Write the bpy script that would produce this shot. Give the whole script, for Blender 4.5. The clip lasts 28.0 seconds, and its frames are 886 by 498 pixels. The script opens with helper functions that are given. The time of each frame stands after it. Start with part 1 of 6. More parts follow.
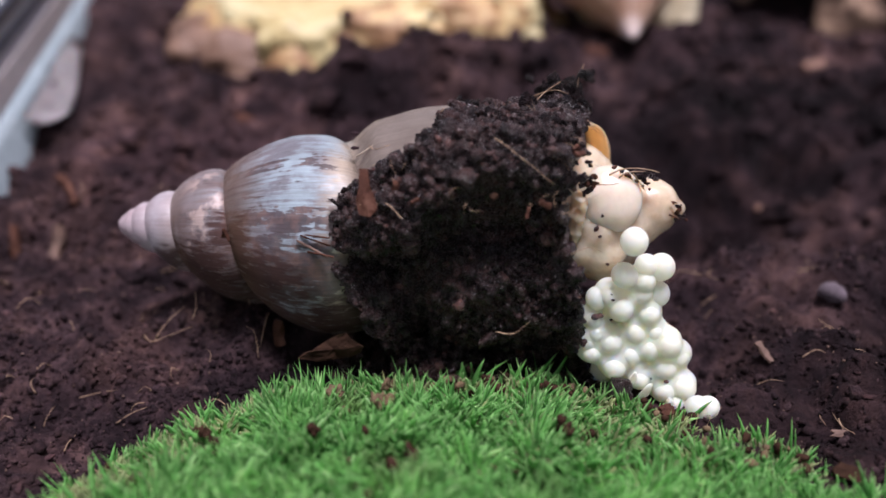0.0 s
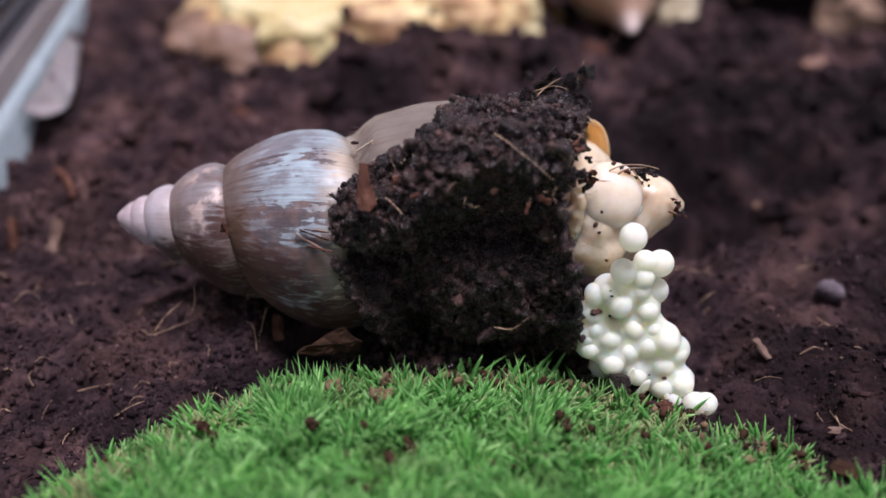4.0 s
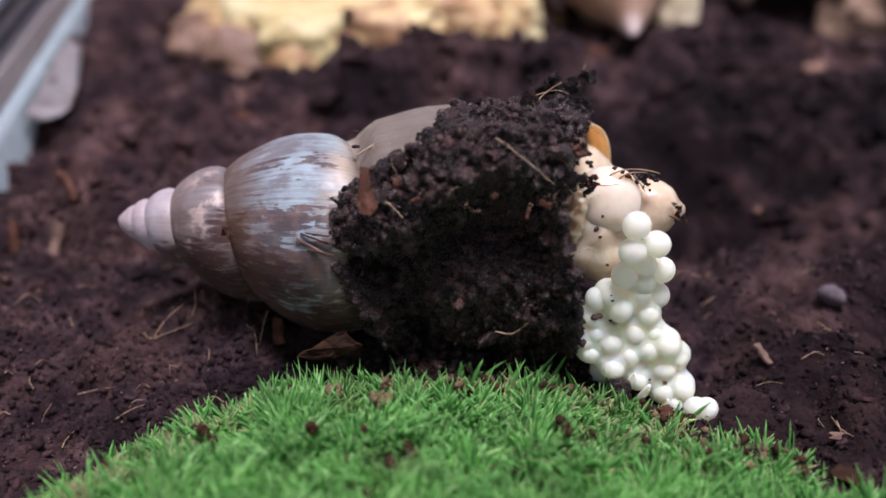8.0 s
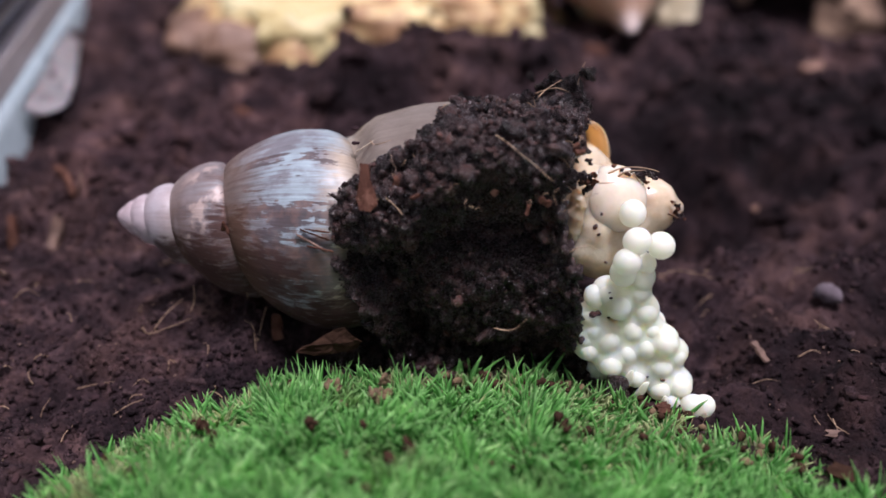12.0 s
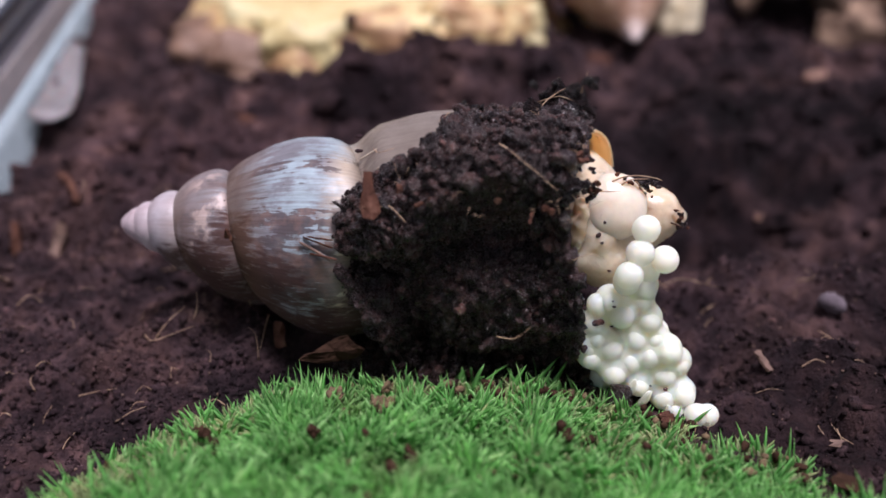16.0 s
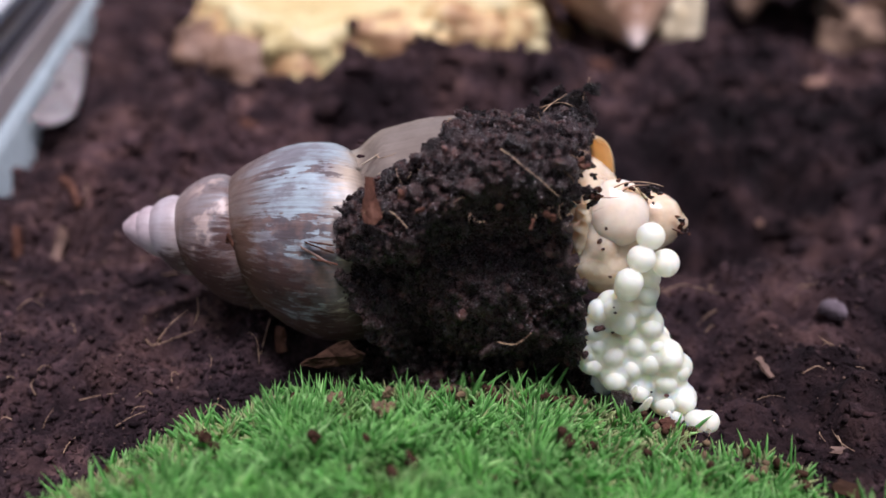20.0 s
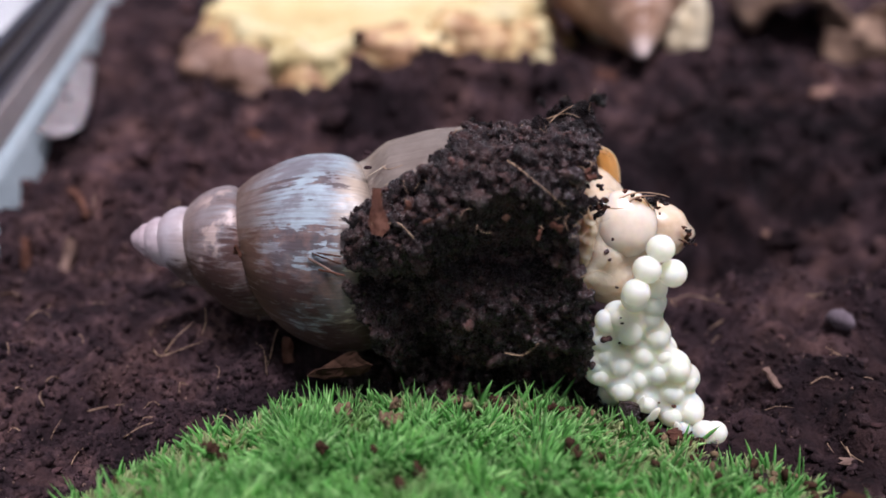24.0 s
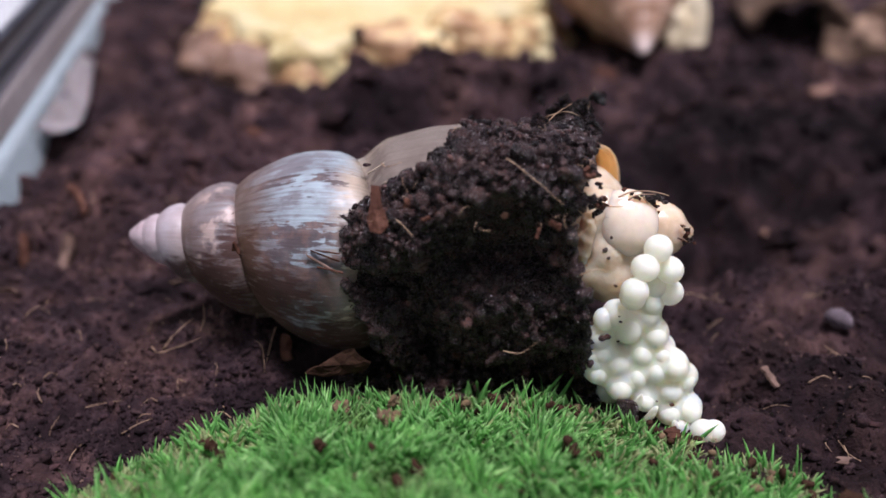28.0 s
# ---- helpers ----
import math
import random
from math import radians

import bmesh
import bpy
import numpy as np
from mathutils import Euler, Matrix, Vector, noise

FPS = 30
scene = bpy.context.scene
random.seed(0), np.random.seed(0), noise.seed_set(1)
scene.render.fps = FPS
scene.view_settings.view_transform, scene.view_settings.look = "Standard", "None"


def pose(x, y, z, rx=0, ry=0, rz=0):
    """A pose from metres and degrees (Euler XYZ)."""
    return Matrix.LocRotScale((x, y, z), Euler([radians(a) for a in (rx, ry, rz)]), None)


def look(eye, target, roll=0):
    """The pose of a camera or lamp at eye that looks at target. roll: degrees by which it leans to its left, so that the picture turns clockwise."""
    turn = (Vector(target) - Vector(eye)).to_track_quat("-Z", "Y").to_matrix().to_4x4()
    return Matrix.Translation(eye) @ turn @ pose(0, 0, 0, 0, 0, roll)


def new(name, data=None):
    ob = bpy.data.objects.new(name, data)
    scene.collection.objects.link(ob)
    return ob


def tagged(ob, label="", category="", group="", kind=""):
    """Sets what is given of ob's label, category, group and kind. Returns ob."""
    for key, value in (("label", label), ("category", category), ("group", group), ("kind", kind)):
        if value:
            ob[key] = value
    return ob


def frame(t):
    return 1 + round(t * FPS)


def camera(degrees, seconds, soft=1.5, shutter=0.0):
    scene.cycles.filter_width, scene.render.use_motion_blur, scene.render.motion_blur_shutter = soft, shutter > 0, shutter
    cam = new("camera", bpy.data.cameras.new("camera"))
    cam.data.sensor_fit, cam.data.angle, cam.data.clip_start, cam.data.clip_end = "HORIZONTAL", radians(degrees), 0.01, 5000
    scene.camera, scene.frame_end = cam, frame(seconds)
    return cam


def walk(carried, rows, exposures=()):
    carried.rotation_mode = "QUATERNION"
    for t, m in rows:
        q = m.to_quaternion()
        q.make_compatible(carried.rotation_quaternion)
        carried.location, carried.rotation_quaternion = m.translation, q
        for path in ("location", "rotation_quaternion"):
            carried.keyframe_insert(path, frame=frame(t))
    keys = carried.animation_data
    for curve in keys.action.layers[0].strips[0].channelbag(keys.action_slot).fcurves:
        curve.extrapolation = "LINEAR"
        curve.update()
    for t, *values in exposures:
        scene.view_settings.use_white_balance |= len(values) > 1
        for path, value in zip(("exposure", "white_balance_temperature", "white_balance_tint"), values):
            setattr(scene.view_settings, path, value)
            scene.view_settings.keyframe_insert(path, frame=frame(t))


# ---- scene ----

# ---------------------------------------------------------------- camera
cam = camera(56, 28.0, soft=1.6)
cam.data.dof.use_dof = True
cam.data.dof.focus_distance = 0.149
cam.data.dof.aperture_fstop = 7.0
PATH = [
    (0, pose(0.00022, -0.13837, 0.11399, 57.012, 0.449, -0.178)),
    (0.5, pose(0.00026, -0.13832, 0.11383, 56.960, 0.404, -0.151)),
    (1, pose(0.00016, -0.13841, 0.11396, 56.845, 0.324, -0.166)),
    (1.5, pose(0.00020, -0.13843, 0.11390, 56.700, 0.322, -0.163)),
    (2, pose(0.00018, -0.13837, 0.11385, 56.690, 0.300, -0.162)),
    (2.5, pose(0.00016, -0.13835, 0.11398, 56.635, 0.258, -0.151)),
    (3, pose(0.00007, -0.13858, 0.11390, 56.713, 0.177, -0.123)),
    (3.5, pose(-0.00007, -0.13858, 0.11376, 56.791, 0.114, -0.120)),
    (5.5, pose(0.00006, -0.13850, 0.11387, 56.805, 0.078, -0.176)),
    (6, pose(0.00007, -0.13838, 0.11385, 56.770, 0.001, -0.173)),
    (6.5, pose(-0.00008, -0.13853, 0.11373, 56.799, -0.103, -0.159)),
    (7, pose(0.00006, -0.13854, 0.11389, 56.918, 0.074, -0.163)),
    (7.5, pose(0.00021, -0.13847, 0.11411, 56.950, 0.170, -0.069)),
    (8, pose(-0.00001, -0.13841, 0.11390, 57.003, 0.009, -0.001)),
    (8.5, pose(-0.00021, -0.13843, 0.11400, 56.949, -0.071, -0.066)),
    (9, pose(-0.00019, -0.13840, 0.11389, 56.842, -0.164, -0.059)),
    (9.5, pose(-0.00016, -0.13860, 0.11377, 56.769, -0.268, -0.018)),
    (10, pose(-0.00028, -0.13851, 0.11401, 56.617, -0.348, -0.063)),
    (10.5, pose(-0.00017, -0.13846, 0.11397, 56.648, -0.266, -0.081)),
    (11, pose(-0.00014, -0.13863, 0.11400, 56.666, -0.328, -0.006)),
    (11.5, pose(-0.00053, -0.13869, 0.11396, 56.729, -0.418, -0.010)),
    (12, pose(-0.00054, -0.13879, 0.11407, 56.799, -0.377, -0.050)),
    (12.5, pose(-0.00039, -0.13875, 0.11418, 56.927, -0.268, -0.019)),
    (14.5, pose(-0.00055, -0.13861, 0.11415, 57.134, -0.336, 0.067)),
    (15, pose(-0.00051, -0.13865, 0.11419, 57.202, -0.315, 0.144)),
    (15.5, pose(-0.00053, -0.13851, 0.11438, 57.194, -0.344, 0.170)),
    (16, pose(-0.00064, -0.13868, 0.11410, 57.318, -0.435, 0.185)),
    (16.5, pose(-0.00059, -0.13872, 0.11410, 57.399, -0.365, 0.181)),
    (17, pose(-0.00058, -0.13871, 0.11426, 57.384, -0.457, 0.299)),
    (17.5, pose(-0.00092, -0.13872, 0.11446, 57.404, -0.463, 0.223)),
    (18, pose(-0.00072, -0.13873, 0.11428, 57.458, -0.467, 0.307)),
    (18.5, pose(-0.00070, -0.13873, 0.11436, 57.465, -0.499, 0.310)),
    (19, pose(-0.00078, -0.13881, 0.11433, 57.608, -0.531, 0.307)),
    (19.5, pose(-0.00076, -0.13869, 0.11418, 57.663, -0.579, 0.330)),
    (20, pose(-0.00074, -0.13872, 0.11422, 57.660, -0.565, 0.327)),
    (20.5, pose(-0.00065, -0.13885, 0.11430, 57.748, -0.550, 0.389)),
    (21, pose(-0.00073, -0.13893, 0.11407, 57.937, -0.504, 0.403)),
    (21.5, pose(-0.00075, -0.13885, 0.11442, 57.910, -0.416, 0.397)),
    (23.5, pose(-0.00087, -0.13887, 0.11469, 58.271, -0.242, 0.543)),
    (24, pose(-0.00110, -0.13894, 0.11461, 58.323, -0.308, 0.566)),
    (24.5, pose(-0.00102, -0.13887, 0.11452, 58.284, -0.394, 0.659)),
    (25, pose(-0.00102, -0.13883, 0.11462, 58.181, -0.400, 0.663)),
    (25.5, pose(-0.00109, -0.13883, 0.11474, 58.138, -0.382, 0.619)),
    (26, pose(-0.00089, -0.13896, 0.11479, 58.213, -0.274, 0.639)),
    (26.5, pose(-0.00074, -0.13879, 0.11471, 58.218, -0.269, 0.678)),
    (27, pose(-0.00081, -0.13866, 0.11478, 58.147, -0.372, 0.701)),
    (27.5, pose(-0.00081, -0.13863, 0.11479, 58.138, -0.339, 0.651)),
    (28, pose(-0.00101, -0.13883, 0.11458, 58.155, -0.514, 0.627)),
]
walk(cam, PATH, [(0.0, 0.32, 5960, 27), (28.0, 0.32, 5960, 27)])

# ---------------------------------------------------------------- world and lamps
world = bpy.data.worlds.new("world")
scene.world = world
world.use_nodes = True
wn = world.node_tree.nodes
sky = wn.new("ShaderNodeTexSky")
sky.sky_type, sky.sun_disc = "NISHITA", False
sky.sun_elevation, sky.sun_rotation = radians(82.6), radians(113)
wn["Background"].inputs["Strength"].default_value = 0.060
haze = wn.new("ShaderNodeHueSaturation")
haze.inputs["Saturation"].default_value = 0.25
world.node_tree.links.new(sky.outputs[0], haze.inputs["Color"])
world.node_tree.links.new(haze.outputs[0], wn["Background"].inputs["Color"])

sun = bpy.data.lights.new("sun", "SUN")
sun.energy, sun.angle, sun.color = 4.35, radians(20), (1.0, 0.95, 0.90)
sun_ob = new("sun", sun)
sun_ob.matrix_world = look((0.12, -0.05, 1.0), (0.0, 0.0, 0.0))


# ---------------------------------------------------------------- node materials
def nodes_of(name):
    m = bpy.data.materials.new(name)
    m.use_nodes = True
    return m, m.node_tree.nodes, m.node_tree.links, m.node_tree.nodes["Principled BSDF"]


def set_in(b, **kw):
    for key, value in kw.items():
        b.inputs[key.replace("_", " ")].default_value = value


def noise_node(n, ln, vec, scale, detail=5.0, rough=0.55, dist=0.0):
    t = n.new("ShaderNodeTexNoise")
    t.inputs["Scale"].default_value, t.inputs["Detail"].default_value = scale, detail
    t.inputs["Roughness"].default_value, t.inputs["Distortion"].default_value = rough, dist
    if vec is not None:
        ln.new(vec, t.inputs["Vector"])
    return t.outputs["Fac"]


def ramp_node(n, ln, fac, stops):
    r = n.new("ShaderNodeValToRGB")
    el = r.color_ramp.elements
    while len(el) < len(stops):
        el.new(0.5)
    for e, (p, c) in zip(el, stops):
        e.position, e.color = p, (*c, 1) if len(c) == 3 else c
    ln.new(fac, r.inputs["Fac"])
    return r.outputs["Color"]


def mix_node(n, ln, fac, a, b, kind="MIX"):
    m = n.new("ShaderNodeMix")
    m.data_type, m.blend_type = "RGBA", kind
    for i, v in ((0, fac), (6, a), (7, b)):
        if hasattr(v, "is_linked"):
            ln.new(v, m.inputs[i])
        else:
            m.inputs[i].default_value = v if i == 0 else (*v, 1)
    return m.outputs[2]


def bump_node(n, ln, b, height, strength, dist):
    u = n.new("ShaderNodeBump")
    u.inputs["Strength"].default_value, u.inputs["Distance"].default_value = strength, dist
    ln.new(height, u.inputs["Height"])
    ln.new(u.outputs["Normal"], b.inputs["Normal"])


def coords(n, which="Object"):
    return n.new("ShaderNodeTexCoord").outputs[which]


def tone_patch(n, ln, co, col, x, y, r, tone=(0.43, 0.42, 0.45)):
    """A darker or a paler patch of ground with a ragged outline."""
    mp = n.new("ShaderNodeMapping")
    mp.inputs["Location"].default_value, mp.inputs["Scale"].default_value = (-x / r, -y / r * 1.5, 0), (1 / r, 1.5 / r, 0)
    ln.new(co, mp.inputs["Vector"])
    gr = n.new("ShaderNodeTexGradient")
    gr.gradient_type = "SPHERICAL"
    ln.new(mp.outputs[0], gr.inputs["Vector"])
    mottled = mix_node(n, ln, 0.5, ramp_node(n, ln, gr.outputs["Fac"], [(0, (0, 0, 0)), (1, (1, 1, 1))]), ramp_node(n, ln, noise_node(n, ln, co, 45, 4), [(0.3, (0, 0, 0)), (0.7, (1, 1, 1))]), "OVERLAY")
    return mix_node(n, ln, ramp_node(n, ln, mottled, [(0.05, (0, 0, 0)), (0.4, (1, 1, 1))]), col, mix_node(n, ln, 1.0, col, tone, "MULTIPLY"))


def noisy(name, stops, scale, rough=0.6, bump=0.4, bump_scale=None, dist=0.0005, fine=None, sss=0.0, sss_scale=0.002, spec=0.5, rough2=None, island=0.0, metal=0.0, grain=0.55, toned=None, patchy=0.0):
    """A surface whose colour wanders along a ramp, with a second finer grain and relief."""
    m, n, ln, b = nodes_of(name)
    co = coords(n)
    f = noise_node(n, ln, co, scale, 6)
    col = ramp_node(n, ln, f, stops)
    g = noise_node(n, ln, co, fine or scale * 6, 4, 0.6)
    col = mix_node(n, ln, grain, col, ramp_node(n, ln, g, [(0.3, (0.55, 0.55, 0.55)), (0.7, (1.0, 1.0, 1.0))]), "MULTIPLY")
    if island:
        geo = n.new("ShaderNodeNewGeometry")
        col = mix_node(n, ln, island, col, ramp_node(n, ln, geo.outputs["Random Per Island"], [(0, (0.45, 0.43, 0.42)), (0.75, (1.0, 1.0, 1.0)), (0.93, (1.7, 1.55, 1.45)), (1, (3.4, 3.0, 2.9))]), "MULTIPLY")
    if patchy:
        # drier brown and wetter dark areas
        p = noise_node(n, ln, co, 42, 6, 0.68, 0.8)
        col = mix_node(n, ln, patchy, col, ramp_node(n, ln, p, [(0.38, (0.30, 0.29, 0.34)), (0.50, (0.90, 0.88, 0.90)), (0.64, (1.75, 1.62, 1.36))]), "MULTIPLY")
    if toned:
        for place in toned:
            col = tone_patch(n, ln, co, col, *place)
    ln.new(col, b.inputs["Base Color"])
    set_in(b, Roughness=rough, Metallic=metal)
    b.inputs["Specular IOR Level"].default_value = spec
    if rough2 is not None:
        r = ramp_node(n, ln, g, [(0.35, (rough,) * 3), (0.65, (rough2,) * 3)])
        ln.new(r, b.inputs["Roughness"])
    if sss:
        set_in(b, Subsurface_Weight=sss, Subsurface_Scale=sss_scale)
        b.inputs["Subsurface Radius"].default_value = (1.0, 0.75, 0.55)
    bump_node(n, ln, b, noise_node(n, ln, co, bump_scale or scale * 4, 6, 0.65), bump, dist)
    return m


# three darker patches, one over the hollow behind the snail, and a paler one
SOIL = noisy("peat_soil", [(0.30, (0.0169, 0.0104, 0.0122)), (0.5, (0.0425, 0.0251, 0.0281)), (0.66, (0.0977, 0.0599, 0.0628)), (0.8, (0.1753, 0.1107, 0.1118))], 110, 0.95, 1.0, 900, 0.0012, fine=1300, spec=0.15, toned=((0.066, 0.088, 0.060), (0.080, -0.024, 0.045), (0.118, 0.116, 0.060), (-0.055, 0.072, 0.065, (1.5, 1.45, 1.42))), patchy=0.95, grain=0.9)
CRUMB = noisy("peat_crumb", [(0.25, (0.0234, 0.0145, 0.0168)), (0.55, (0.0478, 0.0288, 0.0325)), (0.8, (0.1190, 0.0757, 0.0780))], 260, 0.95, 1.0, 1700, 0.0006, fine=2600, spec=0.15, island=0.4, toned=((0.066, 0.088, 0.060), (0.080, -0.024, 0.045), (0.118, 0.116, 0.060), (-0.055, 0.072, 0.065, (1.5, 1.45, 1.42))), patchy=0.95, grain=0.9)
WETSOIL = noisy("damp_soil", [(0.25, (0.0065, 0.0034, 0.0035)), (0.5, (0.0302, 0.0160, 0.0148)), (0.70, (0.0828, 0.0439, 0.0374)), (0.85, (0.1296, 0.0662, 0.0475))], 240, 0.40, 1.0, 1300, 0.0009, fine=2200, rough2=0.11, spec=0.55, island=0.6)
# clods built at unit size take a coarser grain
CLOD = noisy("peat_clod", [(0.25, (0.0310, 0.0187, 0.0210)), (0.5, (0.0579, 0.0347, 0.0374)), (0.75, (0.1189, 0.0748, 0.0748))], 1.1, 0.95, 0.6, 3.4, 0.2, fine=6.0, spec=0.15)
WETCLOD = noisy("damp_clod", [(0.25, (0.0085, 0.0046, 0.0049)), (0.5, (0.0204, 0.0109, 0.0109)), (0.75, (0.0544, 0.0289, 0.0263))], 0.9, 0.38, 0.9, 3.4, 0.3, fine=6.0, rough2=0.10, spec=0.55)
BARK = noisy("bark_chip", [(0.3, (0.0440, 0.0176, 0.0119)), (0.55, (0.0960, 0.0400, 0.0255)), (0.75, (0.1680, 0.0840, 0.0578))], 260, 0.8, 0.7, 900, 0.0005, spec=0.15)
PALECHIP = noisy("pale_wood_chip", [(0.3, (0.085, 0.05, 0.036)), (0.7, (0.20, 0.12, 0.088))], 300, 0.75, 0.5, 1000, 0.0003)
ORANGECHIP = noisy("orange_wood_chip", [(0.3, (0.17, 0.085, 0.055)), (0.7, (0.30, 0.17, 0.12))], 300, 0.75, 0.5, 1000, 0.0003)
LEAFLITTER = noisy("dry_leaf", [(0.3, (0.0225, 0.0112, 0.0070)), (0.6, (0.0488, 0.0250, 0.0152)), (0.8, (0.0825, 0.0450, 0.0280))], 200, 0.9, 0.6, 700, 0.0004, spec=0.1)
EARTH = noisy("tan_earth", [(0.3, (0.080, 0.050, 0.025)), (0.7, (0.21, 0.142, 0.072))], 400, 0.9, 0.7, 1400, 0.0004)
PEBBLE = noisy("grey_stone", [(0.3, (0.075, 0.058, 0.068)), (0.7, (0.135, 0.106, 0.122))], 300, 0.95, 0.7, 900, 0.0003)
ROOT = noisy("root_fibre", [(0.3, (0.2210, 0.1300, 0.0780)), (0.7, (0.5460, 0.3770, 0.2340))], 500, 0.7, 0.3, 2000, 0.0001)
FLESH = noisy("pale_flesh", [(0.3, (0.545, 0.412, 0.285)), (0.55, (0.615, 0.512, 0.375)), (0.75, (0.685, 0.612, 0.47))], 120, 0.13, 0.38, 900, 0.0003, fine=900, sss=1.0, sss_scale=0.005, spec=0.35, grain=0.3)
SWELL = noisy("taut_flesh", [(0.3, (0.69, 0.585, 0.455)), (0.7, (0.79, 0.705, 0.58))], 110, 0.14, 0.14, 700, 0.0002, fine=700, sss=1.0, sss_scale=0.006, spec=0.5, grain=0.2)
LIP = noisy("shell_lip", [(0.3, (0.60, 0.33, 0.15)), (0.7, (0.74, 0.47, 0.26))], 90, 0.3, 0.1, 500, 0.0002, fine=60, sss=1.0, sss_scale=0.005)
EGG = noisy("egg_shell", [(0.3, (0.96, 0.968, 0.82)), (0.7, (0.978, 0.985, 0.885))], 300, 0.3, 0.05, 1200, 0.0001, fine=40, sss=0.7, sss_scale=0.003, spec=0.3, grain=0.0)
MUCUS = noisy("yellow_egg_shell", [(0.3, (0.93, 0.955, 0.77)), (0.7, (0.965, 0.98, 0.86))], 220, 0.25, 0.05, 900, 0.0001, fine=40, sss=1.0, sss_scale=0.006, spec=0.3, grain=0.0)
CREAM = noisy("cream_resin", [(0.28, (0.4400, 0.3010, 0.1092)), (0.45, (0.5984, 0.4988, 0.2352)), (0.75, (0.6688, 0.6020, 0.3528))], 34, 0.5, 0.3, 160, 0.001, fine=260)
TAN = noisy("stained_resin", [(0.30, (0.17, 0.080, 0.036)), (0.42, (0.40, 0.225, 0.10)), (0.53, (0.64, 0.46, 0.21)), (0.67, (0.76, 0.65, 0.33))], 70, 0.55, 0.5, 180, 0.0012, fine=240)
ROSE = noisy("rosy_resin", [(0.34, (0.13, 0.066, 0.040)), (0.52, (0.24, 0.142, 0.092)), (0.72, (0.42, 0.29, 0.195))], 38, 0.6, 0.5, 180, 0.0012, fine=240)
CORK = noisy("cork_bark", [(0.3, (0.06, 0.034, 0.022)), (0.5, (0.19, 0.115, 0.072)), (0.75, (0.46, 0.31, 0.20))], 90, 0.8, 0.8, 240, 0.0015, fine=300)
RIDGE = noisy("pale_ridge", [(0.3, (0.34, 0.27, 0.19)), (0.7, (0.46, 0.39, 0.29))], 300, 0.4, 0.2, 900, 0.0001)
BONE = noisy("bone_fragment", [(0.3, (0.6068, 0.4920, 0.2952)), (0.7, (0.7544, 0.6888, 0.4920))], 110, 0.6, 0.4, 400, 0.0005)
SEAL = noisy("silicone_seal", [(0.3, (0.3200, 0.4018, 0.4316)), (0.7, (0.4320, 0.5207, 0.5478))], 60, 0.35, 0.3, 260, 0.0006, fine=420)
FRAME = noisy("grey_frame", [(0.3, (0.42, 0.38, 0.37)), (0.7, (0.56, 0.51, 0.50))], 70, 0.4, 0.2, 500, 0.0002)
TRACK = noisy("dark_track", [(0.3, (0.022, 0.027, 0.04)), (0.7, (0.05, 0.055, 0.075))], 60, 0.3, 0.15, 500, 0.0002)
METAL = noisy("track_metal", [(0.3, (0.52, 0.54, 0.62)), (0.7, (0.64, 0.66, 0.73))], 60, 0.35, 0.1, 600, 0.0001, metal=0.3)
TABLETOP = noisy("white_laminate", [(0.3, (0.74, 0.76, 0.78)), (0.7, (0.82, 0.83, 0.84))], 8, 0.4, 0.1, 80, 0.0003, fine=60)
PANEL = noisy("white_panel", [(0.3, (0.78, 0.79, 0.80)), (0.7, (0.84, 0.85, 0.86))], 10, 0.4, 0.05, 200, 0.0002)


def see_through(m, amount):
    """Lets part of the light pass through to the far side."""
    n, ln = m.node_tree.nodes, m.node_tree.links
    b = n["Principled BSDF"]
    tr, mx = n.new("ShaderNodeBsdfTranslucent"), n.new("ShaderNodeMixShader")
    ln.new(b.inputs["Base Color"].links[0].from_socket, tr.inputs["Color"])
    mx.inputs[0].default_value = amount
    ln.new(b.outputs[0], mx.inputs[1])
    ln.new(tr.outputs[0], mx.inputs[2])
    ln.new(mx.outputs[0], n["Material Output"].inputs["Surface"])


see_through(EGG, 0.42)
see_through(MUCUS, 0.42)


def glass_material():
    m, n, ln, b = nodes_of("clear_glass")
    set_in(b, Roughness=0.02, IOR=1.45)
    b.inputs["Base Color"].default_value = (0.95, 0.98, 0.97, 1)
    b.inputs["Transmission Weight"].default_value = 1.0
    return m


def film_material():
    """A cloudy translucent plastic tab with dirt specks."""
    m, n, ln, b = nodes_of("cloudy_plastic")
    co = coords(n)
    ln.new(ramp_node(n, ln, noise_node(n, ln, co, 240, 5), [(0.35, (0.27, 0.245, 0.245)), (0.6, (0.40, 0.375, 0.38))]), b.inputs["Base Color"])
    set_in(b, Roughness=0.4, Subsurface_Weight=0.3, Subsurface_Scale=0.004)
    bump_node(n, ln, b, noise_node(n, ln, co, 300, 4), 0.3, 0.0005)
    return m


